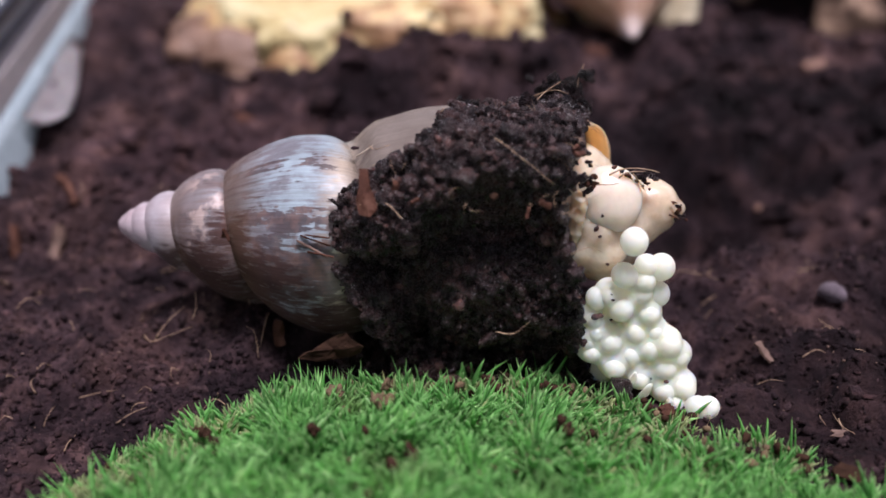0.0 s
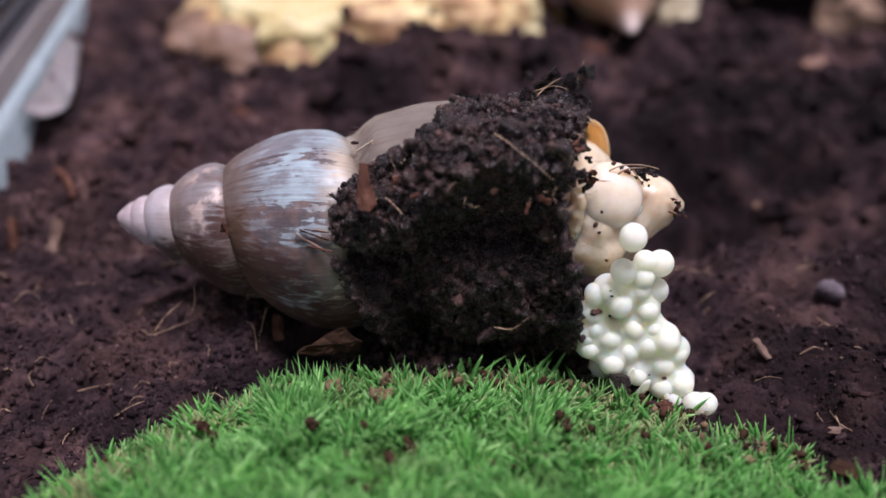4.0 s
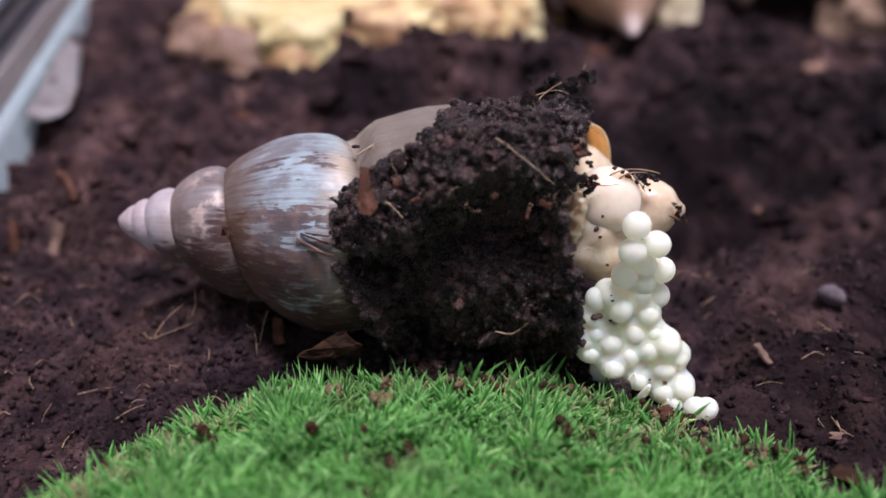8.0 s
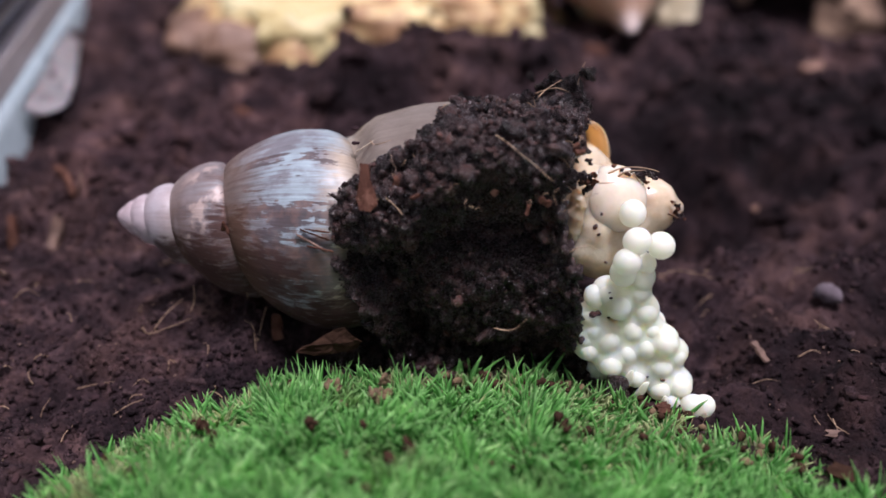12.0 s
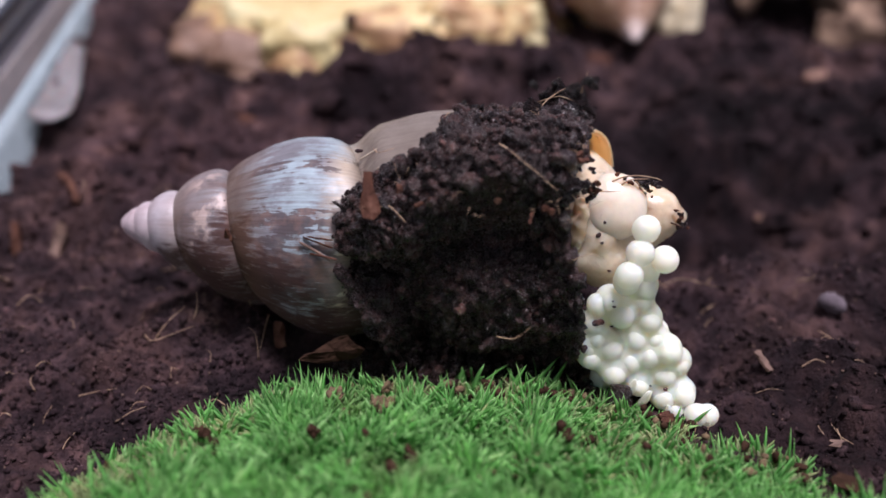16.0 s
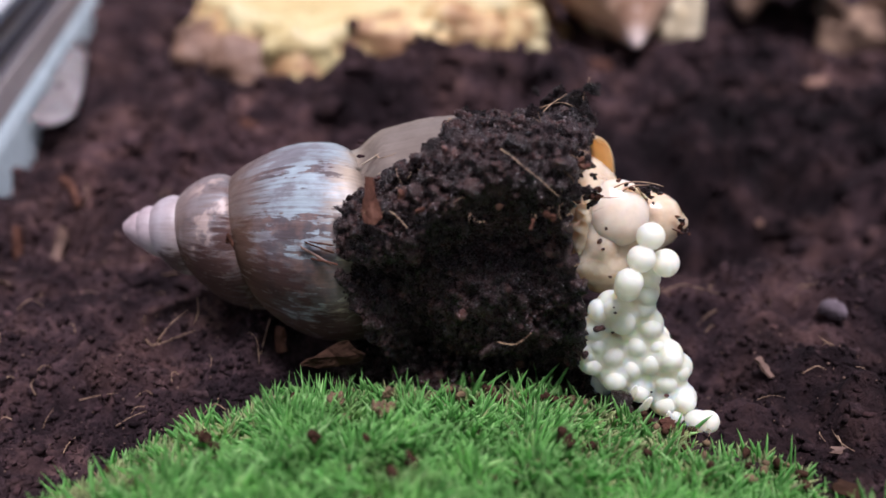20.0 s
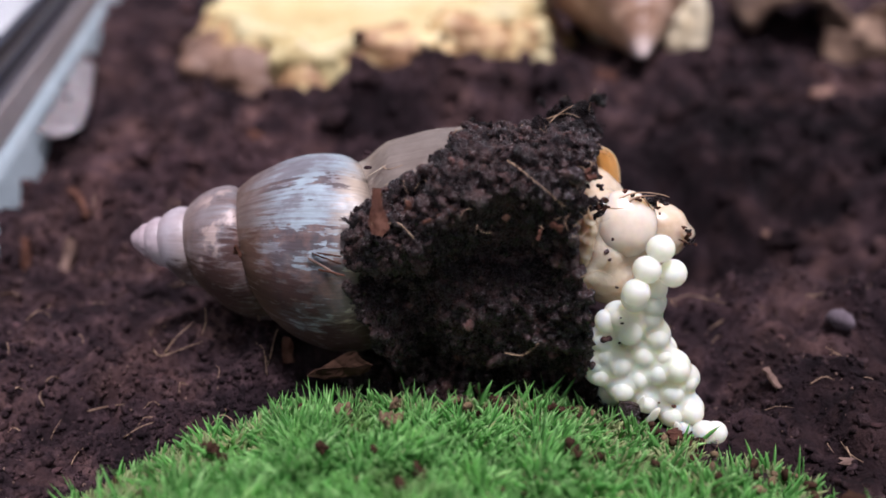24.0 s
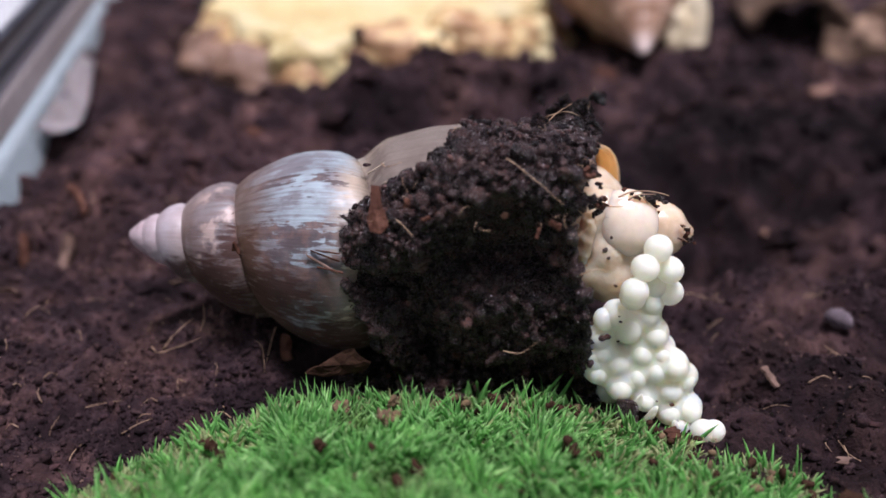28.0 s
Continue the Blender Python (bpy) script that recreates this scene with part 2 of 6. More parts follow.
def moss_material():
    m, n, ln, b = nodes_of("moss_green")
    geo = n.new("ShaderNodeNewGeometry")
    green = ramp_node(n, ln, geo.outputs["Random Per Island"], [(0.0, (0.08, 0.27, 0.065)), (0.45, (0.145, 0.455, 0.105)), (0.85, (0.24, 0.62, 0.175)), (1.0, (0.50, 0.80, 0.37))])
    dry = ramp_node(n, ln, geo.outputs["Random Per Island"], [(0.0, (0.06, 0.07, 0.02)), (1.0, (0.22, 0.24, 0.09))])
    mask = ramp_node(n, ln, noise_node(n, ln, coords(n), 55, 4), [(0.60, (0, 0, 0)), (0.75, (0.6, 0.6, 0.6))])
    col = mix_node(n, ln, mask, green, dry)
    tone = ramp_node(n, ln, noise_node(n, ln, coords(n), 130, 3), [(0.32, (0.58, 0.66, 0.55)), (0.5, (1, 1, 1)), (0.68, (1.28, 1.18, 1.1))])
    col = mix_node(n, ln, 1.0, col, tone, "MULTIPLY")
    at = n.new("ShaderNodeAttribute")
    at.attribute_name = "tip"
    col = mix_node(n, ln, ramp_node(n, ln, at.outputs["Fac"], [(0.0, (0.0,) * 3), (0.65, (0.03,) * 3), (1.0, (0.45,) * 3)]), col, (0.40, 0.64, 0.23))
    ln.new(col, b.inputs["Base Color"])
    set_in(b, Roughness=0.36)
    b.inputs["Specular IOR Level"].default_value = 0.35
    tr = n.new("ShaderNodeBsdfTranslucent")
    ln.new(col, tr.inputs["Color"])
    mx = n.new("ShaderNodeMixShader")
    mx.inputs[0].default_value = 0.55
    ln.new(b.outputs[0], mx.inputs[1])
    ln.new(tr.outputs[0], mx.inputs[2])
    ln.new(mx.outputs[0], n["Material Output"].inputs["Surface"])
    return m


def shell_material(name):
    """Worn land-snail shell: rosy apex, bluish worn middle with brown dashes along the axis, olive last whorl.
    The map runs along the axis (x, in centimetres) and round it (y, in turns)."""
    m, n, ln, b = nodes_of(name)
    main_uv = n.new("ShaderNodeUVMap")
    main_uv.uv_map = "UVMap"
    uv = main_uv.outputs["UV"]
    sep = n.new("ShaderNodeSeparateXYZ")
    ln.new(uv, sep.inputs[0])
    along = n.new("ShaderNodeMath")
    along.operation = "MULTIPLY"
    along.inputs[1].default_value = 0.1
    ln.new(sep.outputs["X"], along.inputs[0])
    base = ramp_node(n, ln, along.outputs[0], [
        (0.03, (0.46, 0.37, 0.39)), (0.10, (0.43, 0.385, 0.41)), (0.135, (0.36, 0.30, 0.29)), (0.165, (0.20, 0.15, 0.145)), (0.25, (0.165, 0.130, 0.130)), (0.30, (0.150, 0.124, 0.126)),
        (0.35, (0.16, 0.158, 0.178)), (0.43, (0.185, 0.192, 0.215)), (0.47, (0.44, 0.37, 0.28)), (0.50, (0.22, 0.185, 0.15)), (0.55, (0.19, 0.16, 0.135)), (0.9, (0.13, 0.105, 0.085))])
    co = coords(n)

    def stretched(sx, sy, scale, detail=4):
        mp = n.new("ShaderNodeMapping")
        mp.inputs["Scale"].default_value = (sx, sy, 1)
        ln.new(uv, mp.inputs["Vector"])
        return noise_node(n, ln, mp.outputs[0], scale, detail, 0.6)

    def calc(op, a, c):
        k = n.new("ShaderNodeMath")
        k.operation = op
        for i, x in enumerate((a, c)):
            if hasattr(x, "is_linked"):
                ln.new(x, k.inputs[i])
            else:
                k.inputs[i].default_value = x
        return k.outputs[0]

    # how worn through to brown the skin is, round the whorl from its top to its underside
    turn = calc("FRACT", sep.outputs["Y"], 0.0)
    # the brown of the last stops also stands in for shade underneath
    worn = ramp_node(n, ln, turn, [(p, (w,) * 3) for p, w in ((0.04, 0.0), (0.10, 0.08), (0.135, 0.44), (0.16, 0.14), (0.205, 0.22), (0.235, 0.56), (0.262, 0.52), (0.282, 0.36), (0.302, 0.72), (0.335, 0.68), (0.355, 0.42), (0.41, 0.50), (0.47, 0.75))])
    mid = ramp_node(n, ln, along.outputs[0], [(0.1, (0.05,) * 3), (0.2, (0.6,) * 3), (0.31, (0.85,) * 3), (0.44, (1.0,) * 3), (0.50, (0.5,) * 3), (0.55, (0.06,) * 3)])
    streak = calc("ADD", calc("MULTIPLY", stretched(1.4, 110, 1.0, 5), 0.5), calc("MULTIPLY", stretched(2.0, 22, 1.0, 6), 0.5))
    level = calc("ADD", streak, calc("MULTIPLY", worn, 0.38))
    fac = mix_node(n, ln, 1.0, ramp_node(n, ln, level, [(0.645, (0, 0, 0)), (0.675, (1, 1, 1))]), mid, "MULTIPLY")
    # chalky worn patches, long along the axis, then the brown where the skin is gone
    chalk = calc("ADD", calc("MULTIPLY", stretched(1.3, 17, 1.0, 6), 0.6), calc("MULTIPLY", stretched(1.2, 130, 1.0, 4), 0.4))
    light = ramp_node(n, ln, chalk, [(0.45, (0, 0, 0)), (0.55, (0.95,) * 3)])
    middle = ramp_node(n, ln, along.outputs[0], [(0.17, (0.1,) * 3), (0.24, (0.35,) * 3), (0.29, (0.25,) * 3), (0.36, (0.9,) * 3), (0.45, (1, 1, 1)), (0.49, (0, 0, 0))])
    # chalk patches grow fainter towards the underside
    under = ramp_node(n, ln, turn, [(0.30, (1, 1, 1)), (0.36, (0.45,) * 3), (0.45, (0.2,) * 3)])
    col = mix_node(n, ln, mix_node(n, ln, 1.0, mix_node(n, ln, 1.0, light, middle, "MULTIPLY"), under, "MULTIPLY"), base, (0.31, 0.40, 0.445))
    rust = mix_node(n, ln, ramp_node(n, ln, noise_node(n, ln, co, 330, 4), [(0.45, (0, 0, 0)), (0.6, (1, 1, 1))]), (0.055, 0.034, 0.036), (0.140, 0.074, 0.057))
    col = mix_node(n, ln, calc("MULTIPLY", fac, 0.9), col, rust)
    # pale glints on the second whorl
    glint = ramp_node(n, ln, stretched(2.2, 12, 1.0, 4), [(0.52, (0, 0, 0)), (0.62, (0.8,) * 3)])
    gate = ramp_node(n, ln, along.outputs[0], [(0.15, (0, 0, 0)), (0.19, (1, 1, 1)), (0.24, (1, 1, 1)), (0.28, (0, 0, 0))])
    col = mix_node(n, ln, mix_node(n, ln, 1.0, glint, gate, "MULTIPLY"), col, (0.47, 0.37, 0.33))
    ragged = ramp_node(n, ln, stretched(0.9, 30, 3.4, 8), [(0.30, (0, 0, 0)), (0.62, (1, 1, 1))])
    # ragged mud stains; the many on the underside also paint in its shade
    mud_shade = 0.0
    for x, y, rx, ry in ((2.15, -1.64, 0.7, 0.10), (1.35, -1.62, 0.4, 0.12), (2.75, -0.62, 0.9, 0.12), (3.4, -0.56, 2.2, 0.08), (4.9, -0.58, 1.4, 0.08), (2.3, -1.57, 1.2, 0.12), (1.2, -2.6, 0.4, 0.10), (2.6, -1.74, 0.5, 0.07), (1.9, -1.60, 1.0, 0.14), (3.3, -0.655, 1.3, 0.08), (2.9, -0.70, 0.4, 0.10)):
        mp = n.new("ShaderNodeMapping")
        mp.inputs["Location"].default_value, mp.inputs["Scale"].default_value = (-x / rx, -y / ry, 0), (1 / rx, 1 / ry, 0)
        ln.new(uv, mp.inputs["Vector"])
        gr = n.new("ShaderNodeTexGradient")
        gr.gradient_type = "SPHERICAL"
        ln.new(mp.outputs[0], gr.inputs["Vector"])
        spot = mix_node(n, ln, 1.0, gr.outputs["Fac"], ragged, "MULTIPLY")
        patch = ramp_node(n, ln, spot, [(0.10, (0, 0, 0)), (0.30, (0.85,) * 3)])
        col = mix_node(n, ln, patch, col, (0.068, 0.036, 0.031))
        mud_shade = calc("MAXIMUM", patch, mud_shade)
    # earth held in the seam between the whorls
    seam_uv = n.new("ShaderNodeUVMap")
    seam_uv.uv_map = "Seam"
    ss = n.new("ShaderNodeSeparateXYZ")
    ln.new(seam_uv.outputs["UV"], ss.inputs[0])
    band = mix_node(n, ln, 1.0, ramp_node(n, ln, ss.outputs["X"], [(0.0, (1, 1, 1)), (0.10, (0.85,) * 3), (0.34, (0, 0, 0)), (0.9, (0, 0, 0)), (1.0, (0.7,) * 3)]), ramp_node(n, ln, noise_node(n, ln, co, 150, 5, 0.65), [(0.28, (0, 0, 0)), (0.44, (1, 1, 1))]), "MULTIPLY")
    seam_fac = mix_node(n, ln, 1.0, band, ramp_node(n, ln, along.outputs[0], [(0.09, (0.1,) * 3), (0.16, (0.85,) * 3), (0.40, (0.75,) * 3), (0.46, (0.2,) * 3)]), "MULTIPLY")
    col = mix_node(n, ln, seam_fac, col, (0.11, 0.065, 0.042))
    growth = ramp_node(n, ln, stretched(0.12, 95, 2.0, 4), [(0.38, (0.55, 0.50, 0.46)), (0.55, (1, 1, 1)), (0.68, (1.25, 1.22, 1.15))])
    col = mix_node(n, ln, 0.3, col, growth, "MULTIPLY")
    cloud = ramp_node(n, ln, noise_node(n, ln, co, 190, 5), [(0.35, (0.68, 0.64, 0.62)), (0.65, (1.0, 1.0, 1.0))])
    col = mix_node(n, ln, 0.7, col, cloud, "MULTIPLY")
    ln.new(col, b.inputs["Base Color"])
    set_in(b, Roughness=0.36)
    rr = ramp_node(n, ln, noise_node(n, ln, co, 400, 4), [(0.35, (0.36,) * 3), (0.7, (0.62,) * 3)])
    ln.new(mix_node(n, ln, mud_shade, rr, (0.95, 0.95, 0.95)), b.inputs["Roughness"])
    ln.new(calc("SUBTRACT", 0.5, calc("MULTIPLY", mud_shade, 0.45)), b.inputs["Specular IOR Level"])
    bump_node(n, ln, b, stretched(0.8, 44, 3.0, 5), 0.3, 0.0003)
    return m


GLASS, FILM, MOSS, SHELL = glass_material(), film_material(), moss_material(), shell_material("snail_shell")


# ---------------------------------------------------------------- mesh helpers
def mesh_of(name, verts, faces, material, smooth=True):
    me = bpy.data.meshes.new(name)
    me.from_pydata([tuple(v) for v in verts] if not isinstance(verts, list) else verts, [], faces)
    me.update()
    me.materials.append(material)
    if smooth:
        me.polygons.foreach_set("use_smooth", [True] * len(me.polygons))
    return me


def put(name, me, parent=None, label=""):
    ob = new(name, me)
    ob.parent = parent
    return tagged(ob, label)


def part(name, bm, material, parent, label="", smooth=True):
    """Links a bmesh as one mesh object under a thing or a part."""
    me = bpy.data.meshes.new(name)
    bm.to_mesh(me)
    bm.free()
    me.materials.append(material)
    if smooth:
        me.polygons.foreach_set("use_smooth", [True] * len(me.polygons))
    return put(name, me, parent, label)


def empty(name, m, label, category, group="", kind=""):
    ob = new(name)
    ob.empty_display_size = 0.01
    ob.matrix_world = m
    return tagged(ob, label, category, group, kind)


def box(bm, lo, hi, bevel=0.0):
    r = bmesh.ops.create_cube(bm, size=1.0)
    for v in r["verts"]:
        v.co = Vector([lo[i] + (v.co[i] + 0.5) * (hi[i] - lo[i]) for i in range(3)])
    if bevel:
        edges = list({e for v in r["verts"] for e in v.link_edges})
        bmesh.ops.bevel(bm, geom=edges, offset=bevel, segments=2, affect="EDGES", profile=0.5)


def ball(bm, at, r, sx=1, sy=1, sz=1, sub=3, turn=(0, 0, 0)):
    m = pose(*at, *turn) @ Matrix.Diagonal((sx, sy, sz, 1))
    bmesh.ops.create_icosphere(bm, subdivisions=sub, radius=r, matrix=m)


def rough_up(bm, amount, scale, seed=0, fine=0.0):
    """Pushes the vertices along their normals by noise."""
    bm.normal_update()
    off = Vector((seed * 3.1, seed * 1.7, seed * 0.9))
    for v in bm.verts:
        k = noise.noise(v.co * scale + off) * amount
        if fine:
            k += noise.noise(v.co * scale * 4 + off) * fine
        v.co += v.normal * k


def lattice(ix, iy, seed):
    h = (ix.astype(np.int64) * 374761393 + iy.astype(np.int64) * 668265263 + seed * 974711) & 0x7FFFFFFF
    h = ((h ^ (h >> 13)) * 1274126177) & 0x7FFFFFFF
    return ((h ^ (h >> 16)) & 0xFFFF) / 65535.0


def vnoise(x, y, seed):
    """Smooth value noise, about -1 to 1, on arrays."""
    ix, iy = np.floor(x), np.floor(y)
    fx, fy = x - ix, y - iy
    fx, fy = fx * fx * (3 - 2 * fx), fy * fy * (3 - 2 * fy)
    a, b = lattice(ix, iy, seed), lattice(ix + 1, iy, seed)
    c, d = lattice(ix, iy + 1, seed), lattice(ix + 1, iy + 1, seed)
    return 2 * ((a + (b - a) * fx) * (1 - fy) + (c + (d - c) * fx) * fy) - 1


def hill(x, y, cx, cy, rx, ry, h):
    return h * np.exp(-((x - cx) / rx) ** 2 - ((y - cy) / ry) ** 2)


WALL_AT, WALL_YAW = (-0.1215, 0.0603), 10.03
TANK_X, TANK_Y = 0.40, (-0.26, 0.28)


def in_tank(x, y):
    """Places along and across the tank, from the side wall."""
    c, s = math.cos(radians(WALL_YAW)), math.sin(radians(WALL_YAW))
    dx, dy = x - WALL_AT[0], y - WALL_AT[1]
    return dx * c + dy * s, dy * c - dx * s


def soil_height(x, y, detail=True):
    """The soil's surface in the tank, in metres."""
    x, y = np.asarray(x, float), np.asarray(y, float)
    z = 0.0035 + 0.0 * x
    z += 0.004 * np.clip((y - 0.04) / 0.12, 0, 1)
    z += hill(x, y, -0.0275, 0.118, 0.011, 0.012, 0.0160) + hill(x, y, 0.0090, 0.126, 0.016, 0.013, 0.0180) + hill(x, y, -0.010, 0.121, 0.012, 0.012, 0.0085) + hill(x, y, 0.034, 0.131, 0.014, 0.013, 0.0120)
    z += hill(x, y, -0.08, 0.09, 0.04, 0.04, 0.004) + hill(x, y, 0.088, 0.160, 0.014, 0.010, 0.006)
    z += hill(x, y, 0.085, 0.060, 0.042, 0.030, -0.026) + hill(x, y, 0.03, 0.055, 0.05, 0.025, -0.007)
    z += hill(x, y, 0.128, 0.068, 0.024, 0.024, 0.012) + hill(x, y, 0.105, 0.012, 0.045, 0.018, 0.006) + hill(x, y, 0.09, 0.125, 0.05, 0.018, 0.004)
    z += hill(x, y, 0.0, 0.0, 0.06, 0.02, -0.002) + hill(x, y, -0.036, 0.000, 0.020, 0.014, 0.0105)
    z += hill(x, y, -0.122, 0.130, 0.016, 0.040, -0.0050)
    z += 0.0020 * np.exp(-(np.clip(in_tank(x, y)[0], 0, 1) / 0.014) ** 2)
    wild = 1 + 0.9 * np.clip((x - 0.055) / 0.02, 0, 1) * np.clip((0.13 - y) / 0.03, 0, 1) + 0.4 * np.clip((y - 0.04) / 0.03, 0, 1) * np.clip((0.05 - x) / 0.03, 0, 1) * np.clip((0.105 - y) / 0.02, 0, 1)
    z += 0.0045 * vnoise(x / 0.026, y / 0.026, 1) + (0.0034 + 0.0012 * np.clip((y - 0.03) / 0.03, 0, 1)) * wild * vnoise(x / 0.011, y / 0.011, 2) + 0.0016 * (wild - 1) * vnoise(x / 0.006 + 7, y / 0.006, 8)
    if detail:
        z += 0.0030 * (0.5 - np.abs(vnoise(x / 0.0085, y / 0.0085, 3))) + 0.0015 * (0.5 - np.abs(vnoise(x / 0.0041, y / 0.0041, 4)))
        z += 0.0009 * vnoise(x / 0.0021, y / 0.0021, 5) + 0.0005 * vnoise(x / 0.0012, y / 0.0012, 6)
    return z


def ground_at(x, y):
    return float(soil_height(np.array([x]), np.array([y]))[0])


def ball_arrays(sub):
    bm = bmesh.new()
    bmesh.ops.create_icosphere(bm, subdivisions=sub, radius=1.0)
    out = np.array([v.co[:] for v in bm.verts]), np.array([[v.index for v in f.verts] for f in bm.faces])
    bm.free()
    return out


ICO = [ball_arrays(k) for k in (1, 2, 3)]


def random_turns(rng, count):
    q = rng.normal(size=(count, 4))
    q /= np.linalg.norm(q, axis=1)[:, None]
    w, x, y, z = q.T
    return np.stack([np.stack([1 - 2 * (y * y + z * z), 2 * (x * y - z * w), 2 * (x * z + y * w)], -1),
                     np.stack([2 * (x * y + z * w), 1 - 2 * (x * x + z * z), 2 * (y * z - x * w)], -1),
                     np.stack([2 * (x * z - y * w), 2 * (y * z + x * w), 1 - 2 * (x * x + y * y)], -1)], 1)


def crumb_mesh(name, at, size, material, seed, fine=0, flat=0.25):
    """Many irregular soil crumbs in one mesh. at: n x 3, size: n radii; fine 0 to 2: how round the crumbs are."""
    rng = np.random.default_rng(seed)
    bv, bf = ICO[fine]
    n = len(at)
    if fine:
        k, ph = rng.normal(0, 1.5, (n, 5, 3)), rng.uniform(0, 6.3, (n, 5))
        jit = 1 + 0.17 * np.sin(np.einsum("vj,nkj->nkv", bv, k) * 1.5 + ph[..., None]).sum(1)
        kk, pp = rng.normal(0, 3.2, (n, 4, 3)), rng.uniform(0, 6.3, (n, 4))
        jit += 0.11 * np.sin(np.einsum("vj,nkj->nkv", bv, kk) * 1.6 + pp[..., None]).sum(1) + rng.normal(0, 0.05, (n, len(bv)))
        jit = np.maximum(jit, 0.35)
    else:
        jit = 1 + rng.normal(0, 0.3, (n, len(bv)))
    v = bv[None] * jit[..., None] * rng.uniform(1 - flat * 1.6, 1 + flat, (n, 1, 3))
    v = np.einsum("nij,nkj->nki", random_turns(rng, n), v) * np.asarray(size)[:, None, None] + np.asarray(at)[:, None]
    f = bf[None] + (np.arange(n) * len(bv))[:, None, None]
    me = bpy.data.meshes.new(name)
    vv, ff = v.reshape(-1, 3), f.reshape(-1, 3)
    me.vertices.add(len(vv))
    me.vertices.foreach_set("co", vv.ravel())
    me.loops.add(ff.size)
    me.loops.foreach_set("vertex_index", ff.ravel().astype(np.int32))
    me.polygons.add(len(ff))
    me.polygons.foreach_set("loop_start", np.arange(0, ff.size, 3, dtype=np.int32))
    me.polygons.foreach_set("use_smooth", np.ones(len(ff), bool))
    me.update(calc_edges=True)
    me.validate()
    me.materials.append(material)
    return me


def pieces(name, at, size, material, parent, seed):
    """Clods as objects of their own, on a dozen shared meshes."""
    shapes = [crumb_mesh(name, np.zeros((1, 3)), [1.0], material, seed * 50 + k, fine=2, flat=0.35) for k in range(12)]
    rng = random.Random(seed)
    for k, (p, s) in enumerate(zip(at, size)):
        ob = put(name, shapes[k % 12], parent)
        ob.matrix_local = pose(*[float(c) for c in p], *[rng.uniform(0, 360) for _ in range(3)]) @ Matrix.Scale(float(s), 4)


def tube(points, r, sides=5, taper=0.4):
    """A thin bent tube along a smooth line through the points."""
    pts = [Vector(p) for p in points]
    line = []
    for i in range(len(pts) - 1):
        p0, p1, p2, p3 = pts[max(i - 1, 0)], pts[i], pts[i + 1], pts[min(i + 2, len(pts) - 1)]
        for k in range(5):
            t = k / 5
            line.append(0.5 * (2 * p1 + (p2 - p0) * t + (2 * p0 - 5 * p1 + 4 * p2 - p3) * t * t + (3 * p1 - p0 - 3 * p2 + p3) * t ** 3))
    line.append(pts[-1])
    bm = bmesh.new()
    rings = []
    for i, p in enumerate(line):
        d = (line[min(i + 1, len(line) - 1)] - line[max(i - 1, 0)]).normalized()
        a = d.orthogonal().normalized()
        b = d.cross(a)
        rr = r * (1 - (1 - taper) * i / (len(line) - 1))
        rings.append([bm.verts.new(p + (a * math.cos(2 * math.pi * k / sides) + b * math.sin(2 * math.pi * k / sides)) * rr) for k in range(sides)])
    for ra, rb in zip(rings, rings[1:]):
        for k in range(sides):
            bm.faces.new((ra[k], ra[(k + 1) % sides], rb[(k + 1) % sides], rb[k]))
    bm.faces.new(rings[0][::-1])
    bm.faces.new(rings[-1])
    return bm


# ---------------------------------------------------------------- setting: soil, tank, room
def soil_ground():
    xs = np.concatenate([np.linspace(-0.20, -0.155, 10)[:-1], np.linspace(-0.155, 0.165, 400), np.linspace(0.165, 0.36, 34)[1:]])
    ys = np.concatenate([np.linspace(-0.26, -0.08, 34)[:-1], np.linspace(-0.08, 0.20, 380), np.linspace(0.20, 0.36, 50)[1:]])
    gx, gy = np.meshgrid(xs, ys)
    gz = soil_height(gx, gy)
    nx, ny = len(xs), len(ys)
    v = np.stack([gx, gy, gz], -1).reshape(-1, 3)
    i = (np.arange(ny - 1)[:, None] * nx + np.arange(nx - 1)[None]).ravel()
    f = np.stack([i, i + 1, i + nx + 1, i + nx], -1)
    tx, ty = in_tank(v[:, 0], v[:, 1])
    inside = (tx > -0.010) & (tx < TANK_X + 0.004) & (ty > TANK_Y[0] - 0.004) & (ty < TANK_Y[1] + 0.004)
    f = f[inside[f].all(1)]
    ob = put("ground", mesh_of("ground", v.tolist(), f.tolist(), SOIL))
    tagged(ob, "dark damp peat soil with clods and hollows in the tank", "soil", kind="structure")


